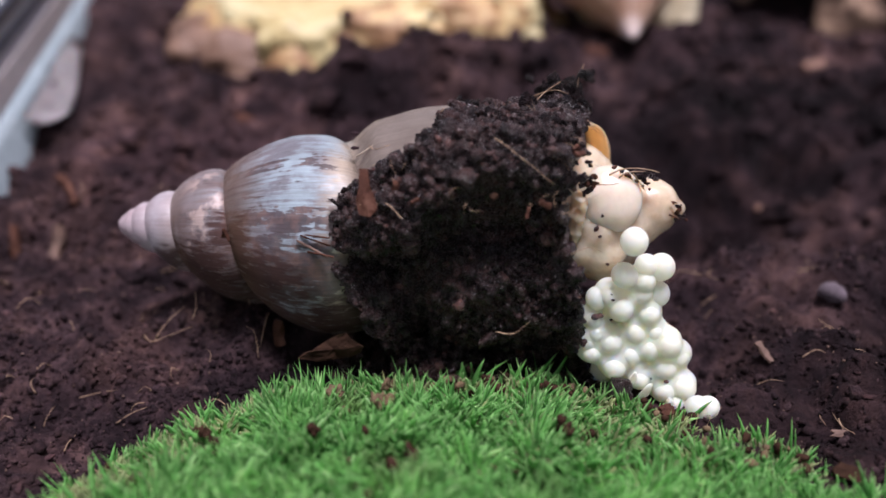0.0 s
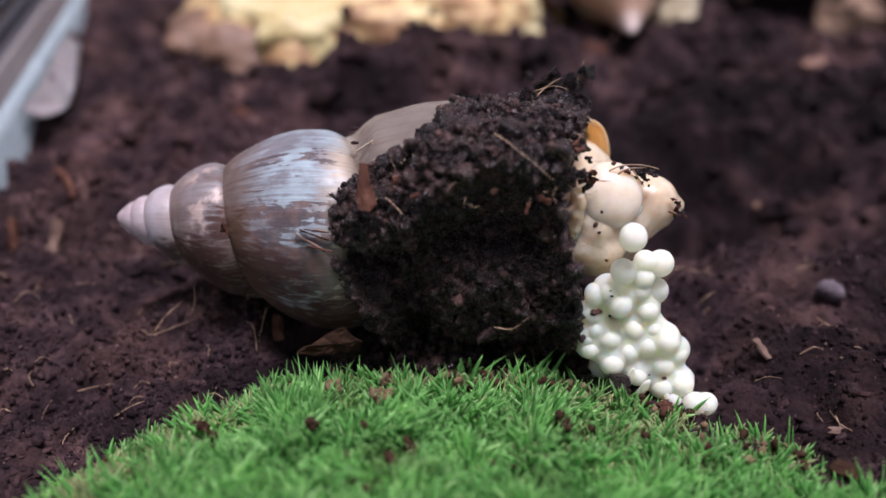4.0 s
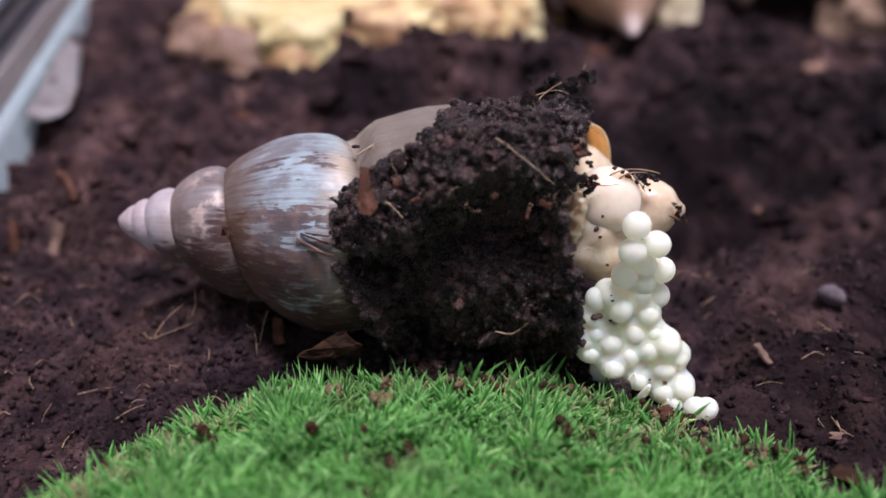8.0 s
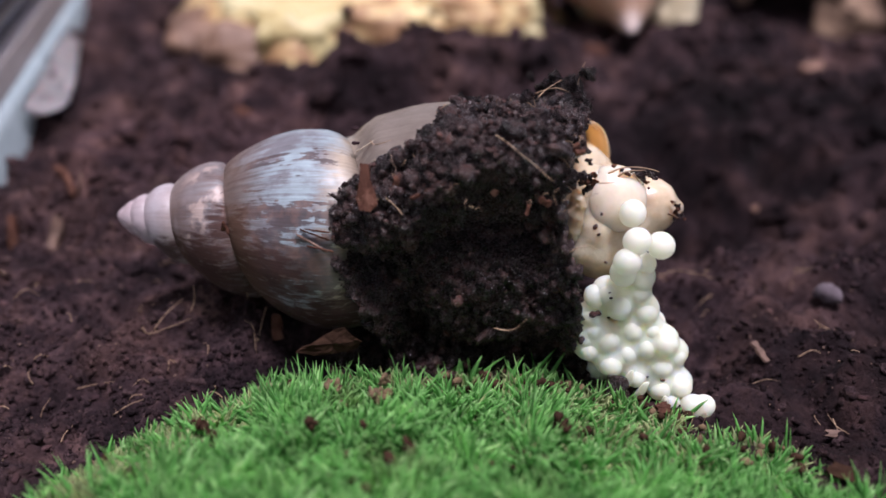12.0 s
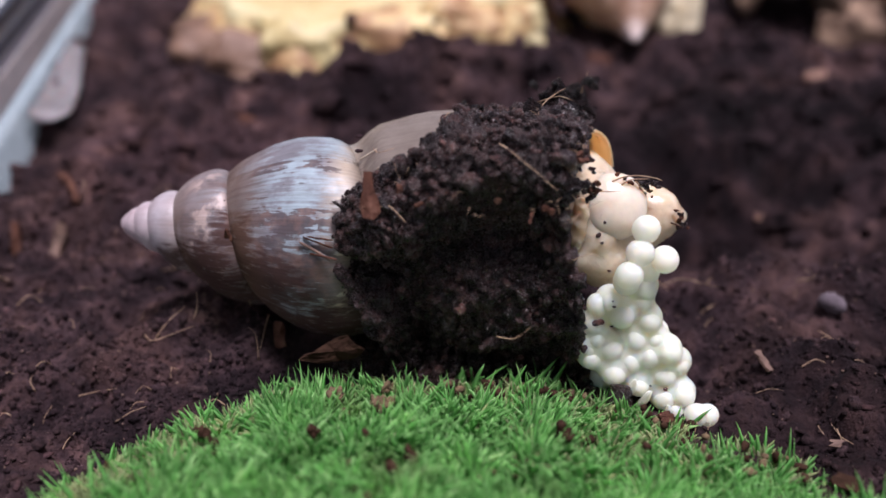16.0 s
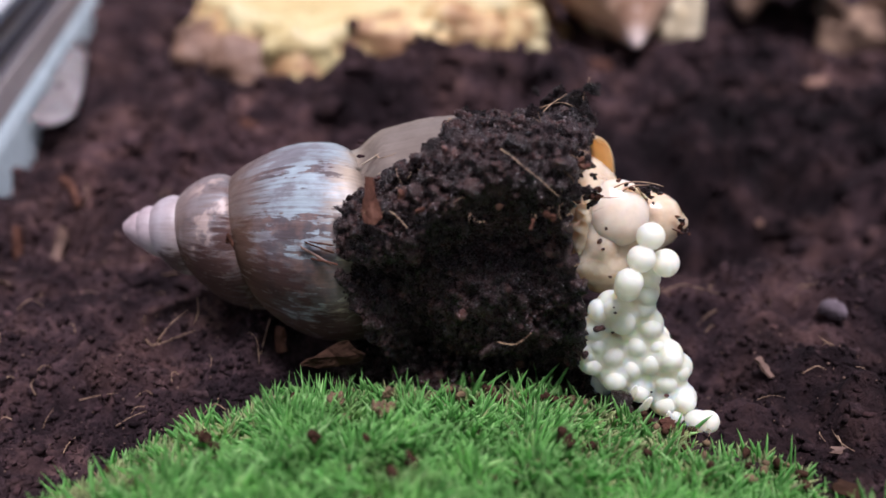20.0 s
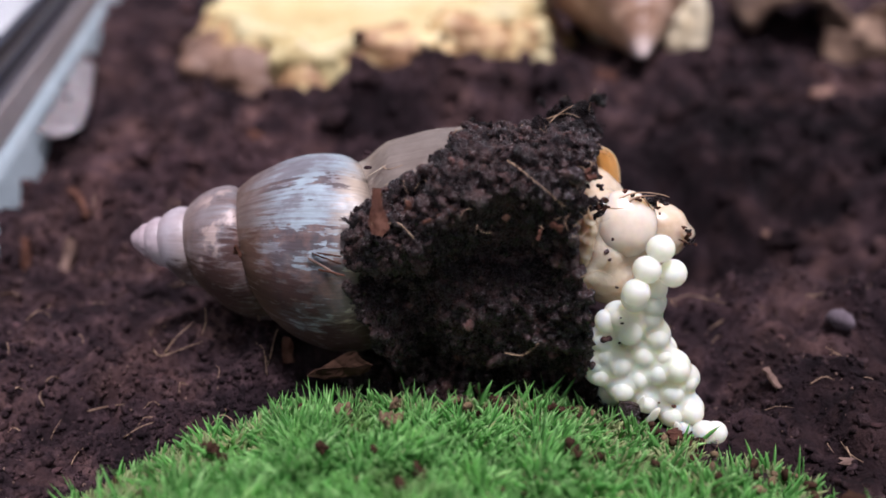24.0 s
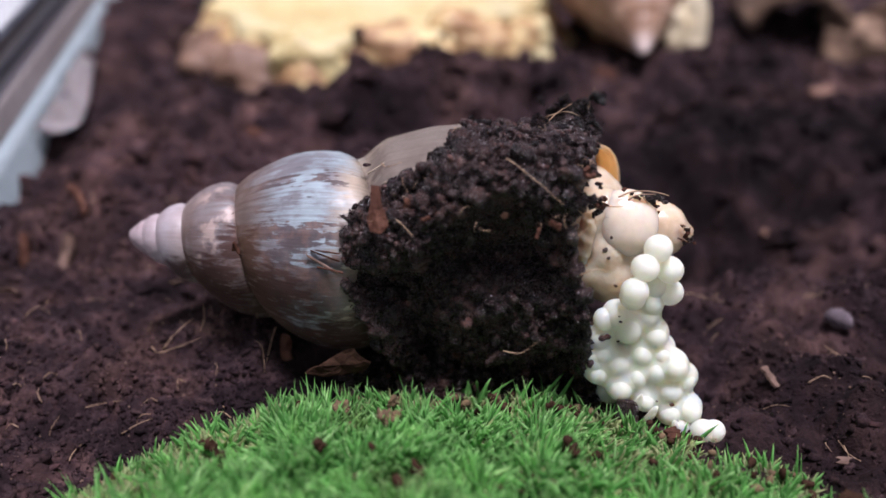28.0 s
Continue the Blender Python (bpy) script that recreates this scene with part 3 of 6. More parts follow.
def soil_crumbs():
    rng = np.random.default_rng(11)
    n = 26000
    y = 0.02 + 0.20 * rng.random(n) ** 1.2
    x = rng.uniform(-1, 1, n) * (0.075 + (y + 0.1384) * 0.42)
    nf = 46000
    yn = rng.uniform(-0.065, 0.035, nf)
    xn = rng.uniform(-1, 1, nf) * (0.072 + (yn + 0.1384) * 0.42)
    x, y = np.concatenate([x, xn]), np.concatenate([y, yn])
    keep = vnoise(x / 0.009, y / 0.009, 21) + rng.uniform(-0.9, 0.9, len(x)) > -0.35
    keep &= in_tank(x, y)[0] > 0.003
    keep &= (x < 0.045) | (rng.random(len(x)) < 0.45)
    keep &= ~((np.abs(x + 0.001) < 0.062) & (y < -0.045)) & ~((np.abs(x) < 0.03) & (np.abs(y) < 0.018))
    x, y = x[keep], y[keep]
    near = y < 0.03
    size = np.where(near, 0.00022 + 0.0007 * rng.random(len(x)) ** 3.0, 0.0003 + 0.0012 * rng.random(len(x)) ** 3.0)
    z = soil_height(x, y) + size * 0.15
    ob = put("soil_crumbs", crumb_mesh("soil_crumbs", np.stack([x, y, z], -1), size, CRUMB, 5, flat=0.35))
    tagged(ob, "loose dark peat crumbs scattered over the soil", "soil crumbs", kind="stuff")
    n = 1500
    x, y = rng.uniform(-0.105, 0.115, n), rng.uniform(-0.05, 0.06, n)
    keep = ~((np.abs(x) < 0.045) & (np.abs(y) < 0.025)) & (in_tank(x, y)[0] > 0.006)
    x, y = x[keep], y[keep]
    size = 0.00010 + 0.00022 * rng.random(len(x)) ** 2
    ob = put("soil_flecks", crumb_mesh("soil_flecks", np.stack([x, y, soil_height(x, y) + size + 0.0002], -1), size, PALECHIP, 8, flat=0.5))
    tagged(ob, "tiny pale wood flecks scattered over the soil", "wood flecks", kind="stuff")
    # larger rounded clods: the nearest 260 are pieces of the ground, the rest is joined
    n = 1900
    y = -0.05 + 0.25 * rng.random(n) ** 1.2
    x = rng.uniform(-1, 1, n) * (0.072 + (y + 0.1384) * 0.42)
    keep = (in_tank(x, y)[0] > np.where(y > 0.06, 0.019, 0.006)) & ~((np.abs(x) < 0.062) & (y < -0.02)) & ~((np.abs(x) < 0.045) & (np.abs(y) < 0.025))
    x, y = x[keep], y[keep]
    size = (0.0009 + 0.0022 * rng.random(len(x)) ** 2.5) * np.where(y < 0.02, 0.48, 1.25)
    z = soil_height(x, y) - size * np.where(y < 0.03, 0.40, 0.05)
    at, order = np.stack([x, y, z], -1), np.argsort(y)
    pieces("soil_clod", at[order[:260]], size[order[:260]], CLOD, bpy.data.objects["ground"], 7)
    rest = order[260:]
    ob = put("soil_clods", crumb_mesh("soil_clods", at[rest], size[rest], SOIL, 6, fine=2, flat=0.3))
    tagged(ob, "rounded peat clods lying further back on the soil", "soil clods", kind="stuff")


def tank():
    """The tank's near side wall with its sill, sealing bead and sliding track; local y runs along the wall, -x is outside."""
    m = pose(WALL_AT[0], WALL_AT[1], 0, 0, 0, WALL_YAW)
    wall = empty("wall_west", m, "clear tank side wall with pale silicone bead and dark track", "tank wall", kind="structure")
    y0, y1 = TANK_Y
    # sealing bead with an uneven lower edge
    bm = bmesh.new()
    cols = 150
    prof = [(-0.012, 0.0), (0.0042, 0.0), (0.0036, 0.004), (0.0026, 0.008), (0.0014, 0.0125), (0.0002, 0.0172), (-0.012, 0.0175)]
    rows = []
    for i in range(cols + 1):
        y = y0 + (y1 - y0) * i / cols
        w = noise.noise(Vector((y * 60, 0, 0))) * 0.0008 + noise.noise(Vector((y * 190, 3, 0))) * 0.0004
        rows.append([bm.verts.new((x + w * (x > -0.01), y, z + (w if 0.002 < z < 0.0165 else 0))) for x, z in prof])
    for a, b in zip(rows, rows[1:]):
        for k in range(len(prof) - 1):
            bm.faces.new((a[k], b[k], b[k + 1], a[k + 1]))
    bmesh.ops.recalc_face_normals(bm, faces=bm.faces)
    part("silicone_bead", bm, SEAL, wall, "pale bluish silicone bead")
    for name, lo, hi, mat_, lab in (
            ("sill", (-0.009, y0, 0.0175), (-0.0004, y1, 0.0262), FRAME, "grey plastic sill"),
            ("track", (-0.005, y0, 0.0262), (-0.0010, y1, 0.0300), METAL, "thin bright metal strip"),
            ("track", (-0.005, y0, 0.0300), (-0.0003, y1, 0.0330), TRACK, "dark rubber track"),
            ("track", (-0.005, y0, 0.0330), (-0.0014, y1, 0.0362), METAL, "bluish metal strip"),
            ("track", (-0.005, y0, 0.0362), (-0.0003, y1, 0.0402), TRACK, "dark rubber track")):
        bm = bmesh.new()
        box(bm, lo, hi, 0.0005)
        part(name, bm, mat_, wall, lab, smooth=False)
    bm = bmesh.new()
    box(bm, (-0.0045, y0, 0.0404), (-0.0012, y1, 0.20), 0.0005)
    g = part("pane", bm, GLASS, wall, "clear glass pane", smooth=False)
    g.visible_shadow = False
    # cloudy plastic tab hanging off the bead over the soil
    tab = empty("plastic_tab", m @ pose(0.0060, 0.053, -0.0040), "cloudy plastic tab hanging from the sealing bead", "plastic tab")
    bm = bmesh.new()
    n1, n2 = 26, 8
    grid = []
    for i in range(n1 + 1):
        s = i / n1
        wide = 0.0035 + 0.0085 * min(1.0, (s * 6) ** 0.5) * (1.0 - 0.85 * s ** 1.4)
        wide *= 1 + 0.05 * noise.noise(Vector((s * 5, 0.5, 0)))
        line = []
        for j in range(n2 + 1):
            t = j / n2
            line.append(bm.verts.new((-0.003 + wide * t, -0.026 + 0.066 * s, 0.0185 - 0.0030 * t - 0.0006 * math.sin(s * 5) + 0.0006 * noise.noise(Vector((s * 12, t * 4, 2))))))
        grid.append(line)
    for a, b in zip(grid, grid[1:]):
        for j in range(n2):
            bm.faces.new((a[j], a[j + 1], b[j + 1], b[j]))
    bmesh.ops.solidify(bm, geom=bm.faces[:], thickness=0.0009)
    part("sheet", bm, FILM, tab)
    for k, (x, y, r) in enumerate(((0.0000, 0.0027, 0.0010), (0.0042, 0.0085, 0.0003))):
        bm = bmesh.new()
        ball(bm, (x, y, 0.0178), r, sub=2)
        rough_up(bm, 0.0004, 900, k)
        part("soil_speck", bm, WETSOIL, tab, "dark soil speck")


def tank_shell():
    """The rest of the open tank, and the table that carries it."""
    m = pose(WALL_AT[0], WALL_AT[1], 0, 0, 0, WALL_YAW)

    def slab(name, lo, hi, mat_, label, cat, bevel=0.0):
        bm = bmesh.new()
        box(bm, lo, hi, bevel)
        ob = tagged(part(name, bm, mat_, None, smooth=False), label, cat, kind="structure")
        ob.matrix_world = m
        return ob

    x1, (y0, y1) = TANK_X, TANK_Y
    slab("tank_floor", (-0.014, y0 - 0.006, -0.040), (x1 + 0.006, y1 + 0.006, -0.032), PANEL, "white plastic tank floor under the soil", "tank floor")
    for name, lo, hi in (("wall_north", (-0.014, y1, -0.032), (x1 + 0.006, y1 + 0.006, 0.20)), ("wall_east", (x1, y0, -0.032), (x1 + 0.006, y1, 0.20)), ("wall_south", (-0.014, y0 - 0.006, -0.032), (x1 + 0.006, y0, 0.20)),
                         ("wall_west_base", (-0.014, y0, -0.032), (-0.008, y1, 0.0))):
        g = slab(name, lo, hi, GLASS, "clear glass side wall of the tank", "tank wall")
        g.visible_shadow = False
    slab("table_top", (-0.6, -0.6, -0.075), (0.9, 0.75, -0.041), TABLETOP, "white laminate table top under the tank", "table top", 0.004)


soil_ground()
tank()
tank_shell()


# ---------------------------------------------------------------- snails
SUTURE_T = np.array([-6.0, -5.0, -4.0, -3.0, -2.0, -1.0, 0.0, 1.0])
SUTURE_A = np.array([0.0004, 0.0016, 0.0035, 0.0062, 0.0116, 0.0217, 0.0446, 0.0965])
SUTURE_R = np.array([0.0004, 0.0014, 0.0025, 0.0035, 0.0057, 0.0099, 0.0166, 0.0180])
BODY_A = np.array([0.040, 0.045, 0.050, 0.060, 0.066, 0.074, 0.084, 0.092, 0.102])
BODY_R = np.array([0.0160, 0.0178, 0.0204, 0.0235, 0.0245, 0.0247, 0.0243, 0.0228, 0.0174])


def suture(t):
    """Place of the seam along the axis after t turns; turn 0 is on top of the last whorl's start."""
    return float(np.exp(np.interp(t, SUTURE_T, np.log(SUTURE_A))))


def seam_radius(t):
    return float(np.interp(t, SUTURE_T, SUTURE_R))


def body_radius(a):
    return float(np.interp(a, BODY_A, BODY_R))


def round_axis(a, r, turns):
    th = 2 * math.pi * turns
    return a, r * math.cos(th), r * math.sin(th)


def shell_point(a, turns, bulge):
    """A place on the last whorl."""
    return round_axis(a, body_radius(a) * (1 + bulge), turns)


def shell_meshes(swell=1.0):
    """The coiled shell with its axis along x, turn 0 along y, a quarter turn along z. Gives the shell and its lip."""
    verts, faces, uvs, seams = [], [], [], []
    per, nu = 80, 18

    def strip(t0, t1, end, radius_of):
        steps = int((t1 - t0) * per)
        first = len(verts)
        for i in range(steps + 1):
            t = t0 + (t1 - t0) * i / steps
            a0, a1 = suture(t), end(t)
            for j in range(nu + 1):
                u = (j / nu) ** 1.3
                a = a0 + (a1 - a0) * u
                c, s = math.cos(2 * math.pi * t), math.sin(2 * math.pi * t)
                r = radius_of(t, u, a) * (1 + 0.010 * noise.noise(Vector((a * 400, c * 3, s * 3))) + 0.006 * noise.noise(Vector((a * 1200, c * 12, s * 12))))
                verts.append(round_axis(a, r, t))
                uvs.append((a * 100, t))
                seams.append((u, t))
        for i in range(steps):
            for j in range(nu):
                k = first + i * (nu + 1) + j
                faces.append((k, k + 1, k + nu + 2, k + nu + 1))

    def grown(t):
        """How far the whorl has widened into the last one, from a third of a turn before it."""
        k = min(1.0, max(0.0, (t + 0.3) / 0.3))
        return k * k * (3 - 2 * k)

    def lip_end(t):
        return 0.0890 + 0.0112 * math.cos(2 * math.pi * (t + 0.12))

    def spire(t, u, a):
        bulge = 0.29 * swell * min(1.0, 0.6 + 0.4 * (t + 6) / 4)
        r = ((1 - u) * seam_radius(t) + u * seam_radius(t + 1)) * (1 + bulge * math.sin(math.pi * u ** 0.85) ** 0.7)
        w = grown(t)
        return r * (1 - w) + body(t, u, a) * w

    def body(t, u, a):
        k = min(1.0, u * 7.0)
        k = k * k * (3 - 2 * k)
        return seam_radius(t) * (1 - k) + body_radius(a) * k

    strip(-6.0, 0.0, lambda t: min(suture(t + 1), float(np.interp(t, [-0.78, -0.70, -0.66, -0.60], [0.0525, 0.0488, 0.0495, 0.0525])) if -0.78 < t < -0.42 else 1.0) * (1 - grown(t)) + (lip_end(t) - 0.0045) * grown(t), spire)
    strip(0.0, 0.186, lambda t: max(suture(t) + 0.001, lip_end(t) - 0.0045), body)
    me = mesh_of("shell", verts, faces, SHELL)
    layer = me.uv_layers.new(name="UVMap")
    idx = np.zeros(len(me.loops), np.int32)
    me.loops.foreach_get("vertex_index", idx)
    layer.data.foreach_set("uv", np.array(uvs)[idx].ravel())
    layer = me.uv_layers.new(name="Seam")
    layer.data.foreach_set("uv", np.array(seams)[idx].ravel())
    # inner orange lining that runs into the mouth, a little inside the outer wall
    lv, lf = [], []
    n = 64
    for i in range(n + 1):
        t = -0.25 + i / n * 0.43
        for j, back in enumerate((0.0, 0.0012, 0.0025, 0.004, 0.009)):
            a = lip_end(t) - back
            x, y, z = shell_point(max(a, 0.05) - 0.0015, t, 0.004 - 0.02 * (j > 3))
            lv.append((x + (0.0006 if j == 0 else 0), y, z))
    for i in range(n):
        for j in range(4):
            k = i * 5 + j
            lf.append((k, k + 1, k + 6, k + 5))
    lip = mesh_of("shell_lip", lv, lf, LIP)
    return me, lip


SHELL_MESH, LIP_MESH = shell_meshes()
UP, FRONT = Vector((0, math.sin(radians(33)), math.cos(radians(33)))), Vector((0, -math.cos(radians(33)), math.sin(radians(33))))
APEX, AXIS = Vector((-0.0652, 0.006, 0.0270)), Vector((1, -0.065, -0.004)).normalized()


def shell_frame(apex, axis, up):
    x = axis.normalized()
    z = x.cross(up).normalized()
    y = z.cross(x)
    return Matrix.Translation(apex) @ Matrix((x, y, z)).transposed().to_4x4()


# a quarter turn leads from the top to the side that faces the moss
SHELL_POSE = shell_frame(APEX, AXIS, UP)
if (SHELL_POSE.to_3x3() @ Vector((0, 0, 1))).dot(FRONT) < 0:
    SHELL_POSE = SHELL_POSE @ Matrix.Diagonal((1, 1, -1, 1))


def shell_place(a, turns, lift=0.0):
    """A place on or above the laying snail's shell."""
    x, y, z = shell_point(a, turns, 0.0)
    r = math.hypot(y, z)
    return SHELL_POSE @ Vector((x, y * (1 + lift / r), z * (1 + lift / r)))


def lumps(balls, material, name, parent, voxel=0.0006, label="", wobble=0.0, soft=14):
    """Soft flesh: balls melted into one surface."""
    bm = bmesh.new()
    for at, r, *s in balls:
        ball(bm, at, r, *(s[0] if s else (1, 1, 1)), sub=3)
    ob = part(name, bm, material, parent, label)
    re = ob.modifiers.new("melt", "REMESH")
    re.mode, re.voxel_size, re.use_smooth_shade = "VOXEL", voxel, True
    sm = ob.modifiers.new("soften", "SMOOTH")
    sm.factor, sm.iterations = 0.6, soft
    if wobble:
        tex = bpy.data.textures.new("folds", "CLOUDS")
        tex.noise_scale, tex.noise_depth = 0.0022, 2
        dp = ob.modifiers.new("folds", "DISPLACE")
        dp.texture, dp.strength, dp.texture_coords = tex, wobble, "LOCAL"
    return ob


def laying_snail():
    snail = empty("snail", pose(0, 0, 0), "large land snail on its side laying white eggs", "snail")
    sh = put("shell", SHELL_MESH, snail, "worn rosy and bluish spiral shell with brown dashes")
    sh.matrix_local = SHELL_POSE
    so = sh.modifiers.new("thick", "SOLIDIFY")
    so.thickness, so.offset = 0.0007, -1
    rng = np.random.default_rng(31)
    at, size = [], []
    for k in range(420):
        first = k % 3 > 0
        t = rng.uniform(-0.90, -0.52) if first else rng.uniform(-1.95, -1.55)
        a = suture(t) + rng.normal(0.0002, 0.0006 if first else 0.0003)
        r = seam_radius(t) * (1.03 + 0.02 * rng.random())
        at.append((SHELL_POSE @ Vector(round_axis(a, r, t)))[:])
        size.append(rng.uniform(0.0002, 0.0006 if first else 0.0004))
    tagged(put("seam_dirt", crumb_mesh("seam_dirt", np.array(at), np.array(size), CRUMB, 33, flat=0.5), snail, "brown soil packed in the shell seams"), kind="stuff")
    lip = put("shell_lip", LIP_MESH, snail, "orange inner lip of the shell")
    lip.matrix_local = SHELL_POSE
    so = lip.modifiers.new("thick", "SOLIDIFY")
    so.thickness, so.offset = 0.0008, -1
    bm = bmesh.new()
    ball(bm, (0, 0, 0), 0.0012, 0.6, 0.30, 1.3, sub=3)
    rough_up(bm, 0.0009, 900, 5, 0.0004)
    part("soil_speck", bm, BARK, sh, "brown soil lump in the seam").matrix_local = SHELL_POSE.inverted() @ Matrix.Translation((-0.0404, -0.0072, 0.0325))
    for k, (aa, tt) in enumerate(((0.0482, 0.055), (0.0570, 0.050), (0.0600, 0.075), (0.0612, 0.090), (0.0590, 0.105), (0.0632, 0.100), (0.0645, 0.060), (0.0540, 0.085), (0.0495, 0.120), (0.0660, 0.035))):
        bm = bmesh.new()
        ball(bm, (0, 0, 0), 0.00018 + 0.00012 * (k % 3) + 0.0003 * (k == 0), 1.8, 1, 0.8, sub=2)
        rough_up(bm, 0.0002, 2500, k)
        part("soil_speck", bm, CRUMB, sh, "brown soil speck").matrix_local = SHELL_POSE.inverted() @ Matrix.Translation(shell_place(aa, tt, 0.0002))
    for pts in (((0.0535, 0.163), (0.0570, 0.148), (0.0605, 0.130), (0.0640, 0.112)), ((0.0575, 0.160), (0.0608, 0.143), (0.0640, 0.124)), ((0.0500, 0.140), (0.0545, 0.115), (0.0590, 0.085), (0.0625, 0.060))):
        part("growth_ridge", tube([shell_place(a, t, 0.00005) for a, t in pts], 0.00016, 6, 0.7), RIDGE, sh, "pale raised growth line").matrix_local = SHELL_POSE.inverted()
    flesh = lumps([((0.0391, -0.0018, 0.0346), 0.0057), ((0.0440, -0.0010, 0.0334), 0.0024), ((0.0453, -0.0010, 0.0337), 0.0014), ((0.0356, -0.0030, 0.0322), 0.0058), ((0.0302, -0.0025, 0.0306), 0.0078),
           ((0.0305, 0.0040, 0.0273), 0.0110), ((0.0242, 0.0040, 0.0350), 0.0100), ((0.0249, -0.0066, 0.0335), 0.0036, (1, 1, 1.8)), ((0.0276, -0.0036, 0.0374), 0.0056, (1, 1, 1.2)), ((0.0290, -0.0086, 0.0288), 0.0042, (1.25, 1, 1)),
           ((0.0312, -0.0046, 0.0374), 0.0056, (0.95, 0.85, 1.05)), ((0.0258, -0.0088, 0.0291), 0.0036), ((0.0289, -0.0086, 0.0260), 0.0028, (1.5, 1, 0.9)), ((0.0281, -0.0078, 0.0332), 0.0044), ((0.0297, -0.0088, 0.0245), 0.0024, (1.7, 1, 0.8))],
          FLESH, "body", snail, wobble=0.0004, label="pale cream glistening snail body", soft=24)
    beads = [(0.0245, -0.0104, 0.0407, 0.0009), (0.0247, -0.0104, 0.0395, 0.0011), (0.0246, -0.0104, 0.0383, 0.0010), (0.0243, -0.0104, 0.0371, 0.0012), (0.0243, -0.0104, 0.0357, 0.0011), (0.0241, -0.0104, 0.0342, 0.0012), (0.0239, -0.0104, 0.0328, 0.0010)]
    lumps([((x, y, z), r) for x, y, z, r in beads] + [((x - 0.0003, y + 0.0014, z), r * 1.5) for x, y, z, r in beads], FLESH, "mantle_frill", snail, 0.00035, "beaded cream mantle edge", 0.0003, 5)
    bm = bmesh.new()
    ball(bm, (0, 0, 0), 0.0063, 0.96, 0.72, 1.0, sub=4)
    rough_up(bm, 0.0003, 260, 3)
    sw = part("swelling", bm, SWELL, snail, "taut pale swelling round the next egg")
    sw.matrix_local = pose(0.0308, -0.0060, 0.0386, -33, 0, 0)
    rng = random.Random(8)
    spots = ((0.0245, -0.0100, 0.0452, 0.00050), (0.0253, -0.0100, 0.0441, 0.00056), (0.0258, -0.0100, 0.0449, 0.00043), (0.0264, -0.0100, 0.0455, 0.00037), (0.0258, -0.0100, 0.0429, 0.00050), (0.0245, -0.0100, 0.0437, 0.00043),
             (0.0264, -0.0100, 0.0437, 0.00037), (0.0252, -0.0100, 0.0423, 0.00043), (0.0266, -0.0100, 0.0442, 0.00031), (0.0252, -0.0100, 0.0483, 0.00025), (0.0256, -0.0100, 0.0476, 0.00025), (0.0306, -0.0062, 0.0452, 0.00025),
             (0.0320, -0.0062, 0.0444, 0.00031), (0.0331, -0.0062, 0.0436, 0.00037), (0.0341, -0.0062, 0.0442, 0.00031), (0.0352, -0.0062, 0.0433, 0.00043), (0.0347, -0.0062, 0.0423, 0.00031), (0.0361, -0.0062, 0.0428, 0.00037),
             (0.0368, -0.0062, 0.0419, 0.00031), (0.0374, -0.0062, 0.0435, 0.00043), (0.0361, -0.0062, 0.0413, 0.00019), (0.0374, -0.0062, 0.0407, 0.00019), (0.0381, -0.0062, 0.0428, 0.00031), (0.0336, -0.0062, 0.0428, 0.00025),
             (0.0363, -0.0062, 0.0442, 0.00037), (0.0328, -0.0062, 0.0428, 0.00037), (0.0423, -0.0062, 0.0379, 0.00025), (0.0432, -0.0062, 0.0372, 0.00031), (0.0432, -0.0062, 0.0358, 0.00031), (0.0439, -0.0062, 0.0348, 0.00037),
             (0.0431, -0.0062, 0.0343, 0.00025), (0.0435, -0.0062, 0.0364, 0.00037), (0.0444, -0.0062, 0.0353, 0.00025), (0.0450, -0.0062, 0.0343, 0.00019))
    for k, (x, y, z, r) in enumerate(spots):
        bm = bmesh.new()
        ball(bm, (0, 0, 0), r * 1.35, rng.uniform(0.9, 1.7), 0.8, rng.uniform(0.6, 1.1), sub=3)
        rough_up(bm, r * 1.1, 2400, k, r * 0.5)
        red = k % 5 in (1, 3)
        part("soil_speck", bm, BARK if red else WETSOIL, flesh, "brown bark speck" if red else "dark soil speck").matrix_local = pose(x, y, z, rng.uniform(0, 180), rng.uniform(0, 180), 0)
    for k, (x, y, z) in enumerate(((0.0279, -0.0129, 0.0392), (0.0275, -0.0112, 0.0355), (0.0282, -0.0119, 0.0343), (0.0239, -0.0104, 0.0317), (0.0299, -0.0127, 0.0288), (0.0236, -0.0080, 0.0416))):
        bm = bmesh.new()
        ball(bm, (0, 0, 0), 0.00028 + 0.0002 * (k % 2), 1, 0.6, 1.4, sub=2)
        rough_up(bm, 0.0002, 2200, k)
        part("soil_speck", bm, WETSOIL, flesh, "dark soil speck").matrix_local = pose(x, y, z, 0, 30 * k, 0)
    for k, pts in enumerate((((0.0257, -0.0096, 0.0437), (0.0277, -0.0096, 0.0436), (0.0292, -0.0096, 0.0436), (0.0309, -0.0096, 0.0439)),
                             ((0.0296, -0.0068, 0.0440), (0.0318, -0.0068, 0.0451), (0.0345, -0.0068, 0.0453), (0.0371, -0.0068, 0.0449), (0.0386, -0.0068, 0.0444)),
                             ((0.0340, -0.0066, 0.0441), (0.0352, -0.0066, 0.0425), (0.0365, -0.0066, 0.0407)),
                             ((0.0414, -0.0072, 0.0359), (0.0427, -0.0072, 0.0353), (0.0437, -0.0072, 0.0348)),
                             ((0.0314, -0.0070, 0.0435), (0.0330, -0.0070, 0.0446), (0.0360, -0.0070, 0.0448)))):
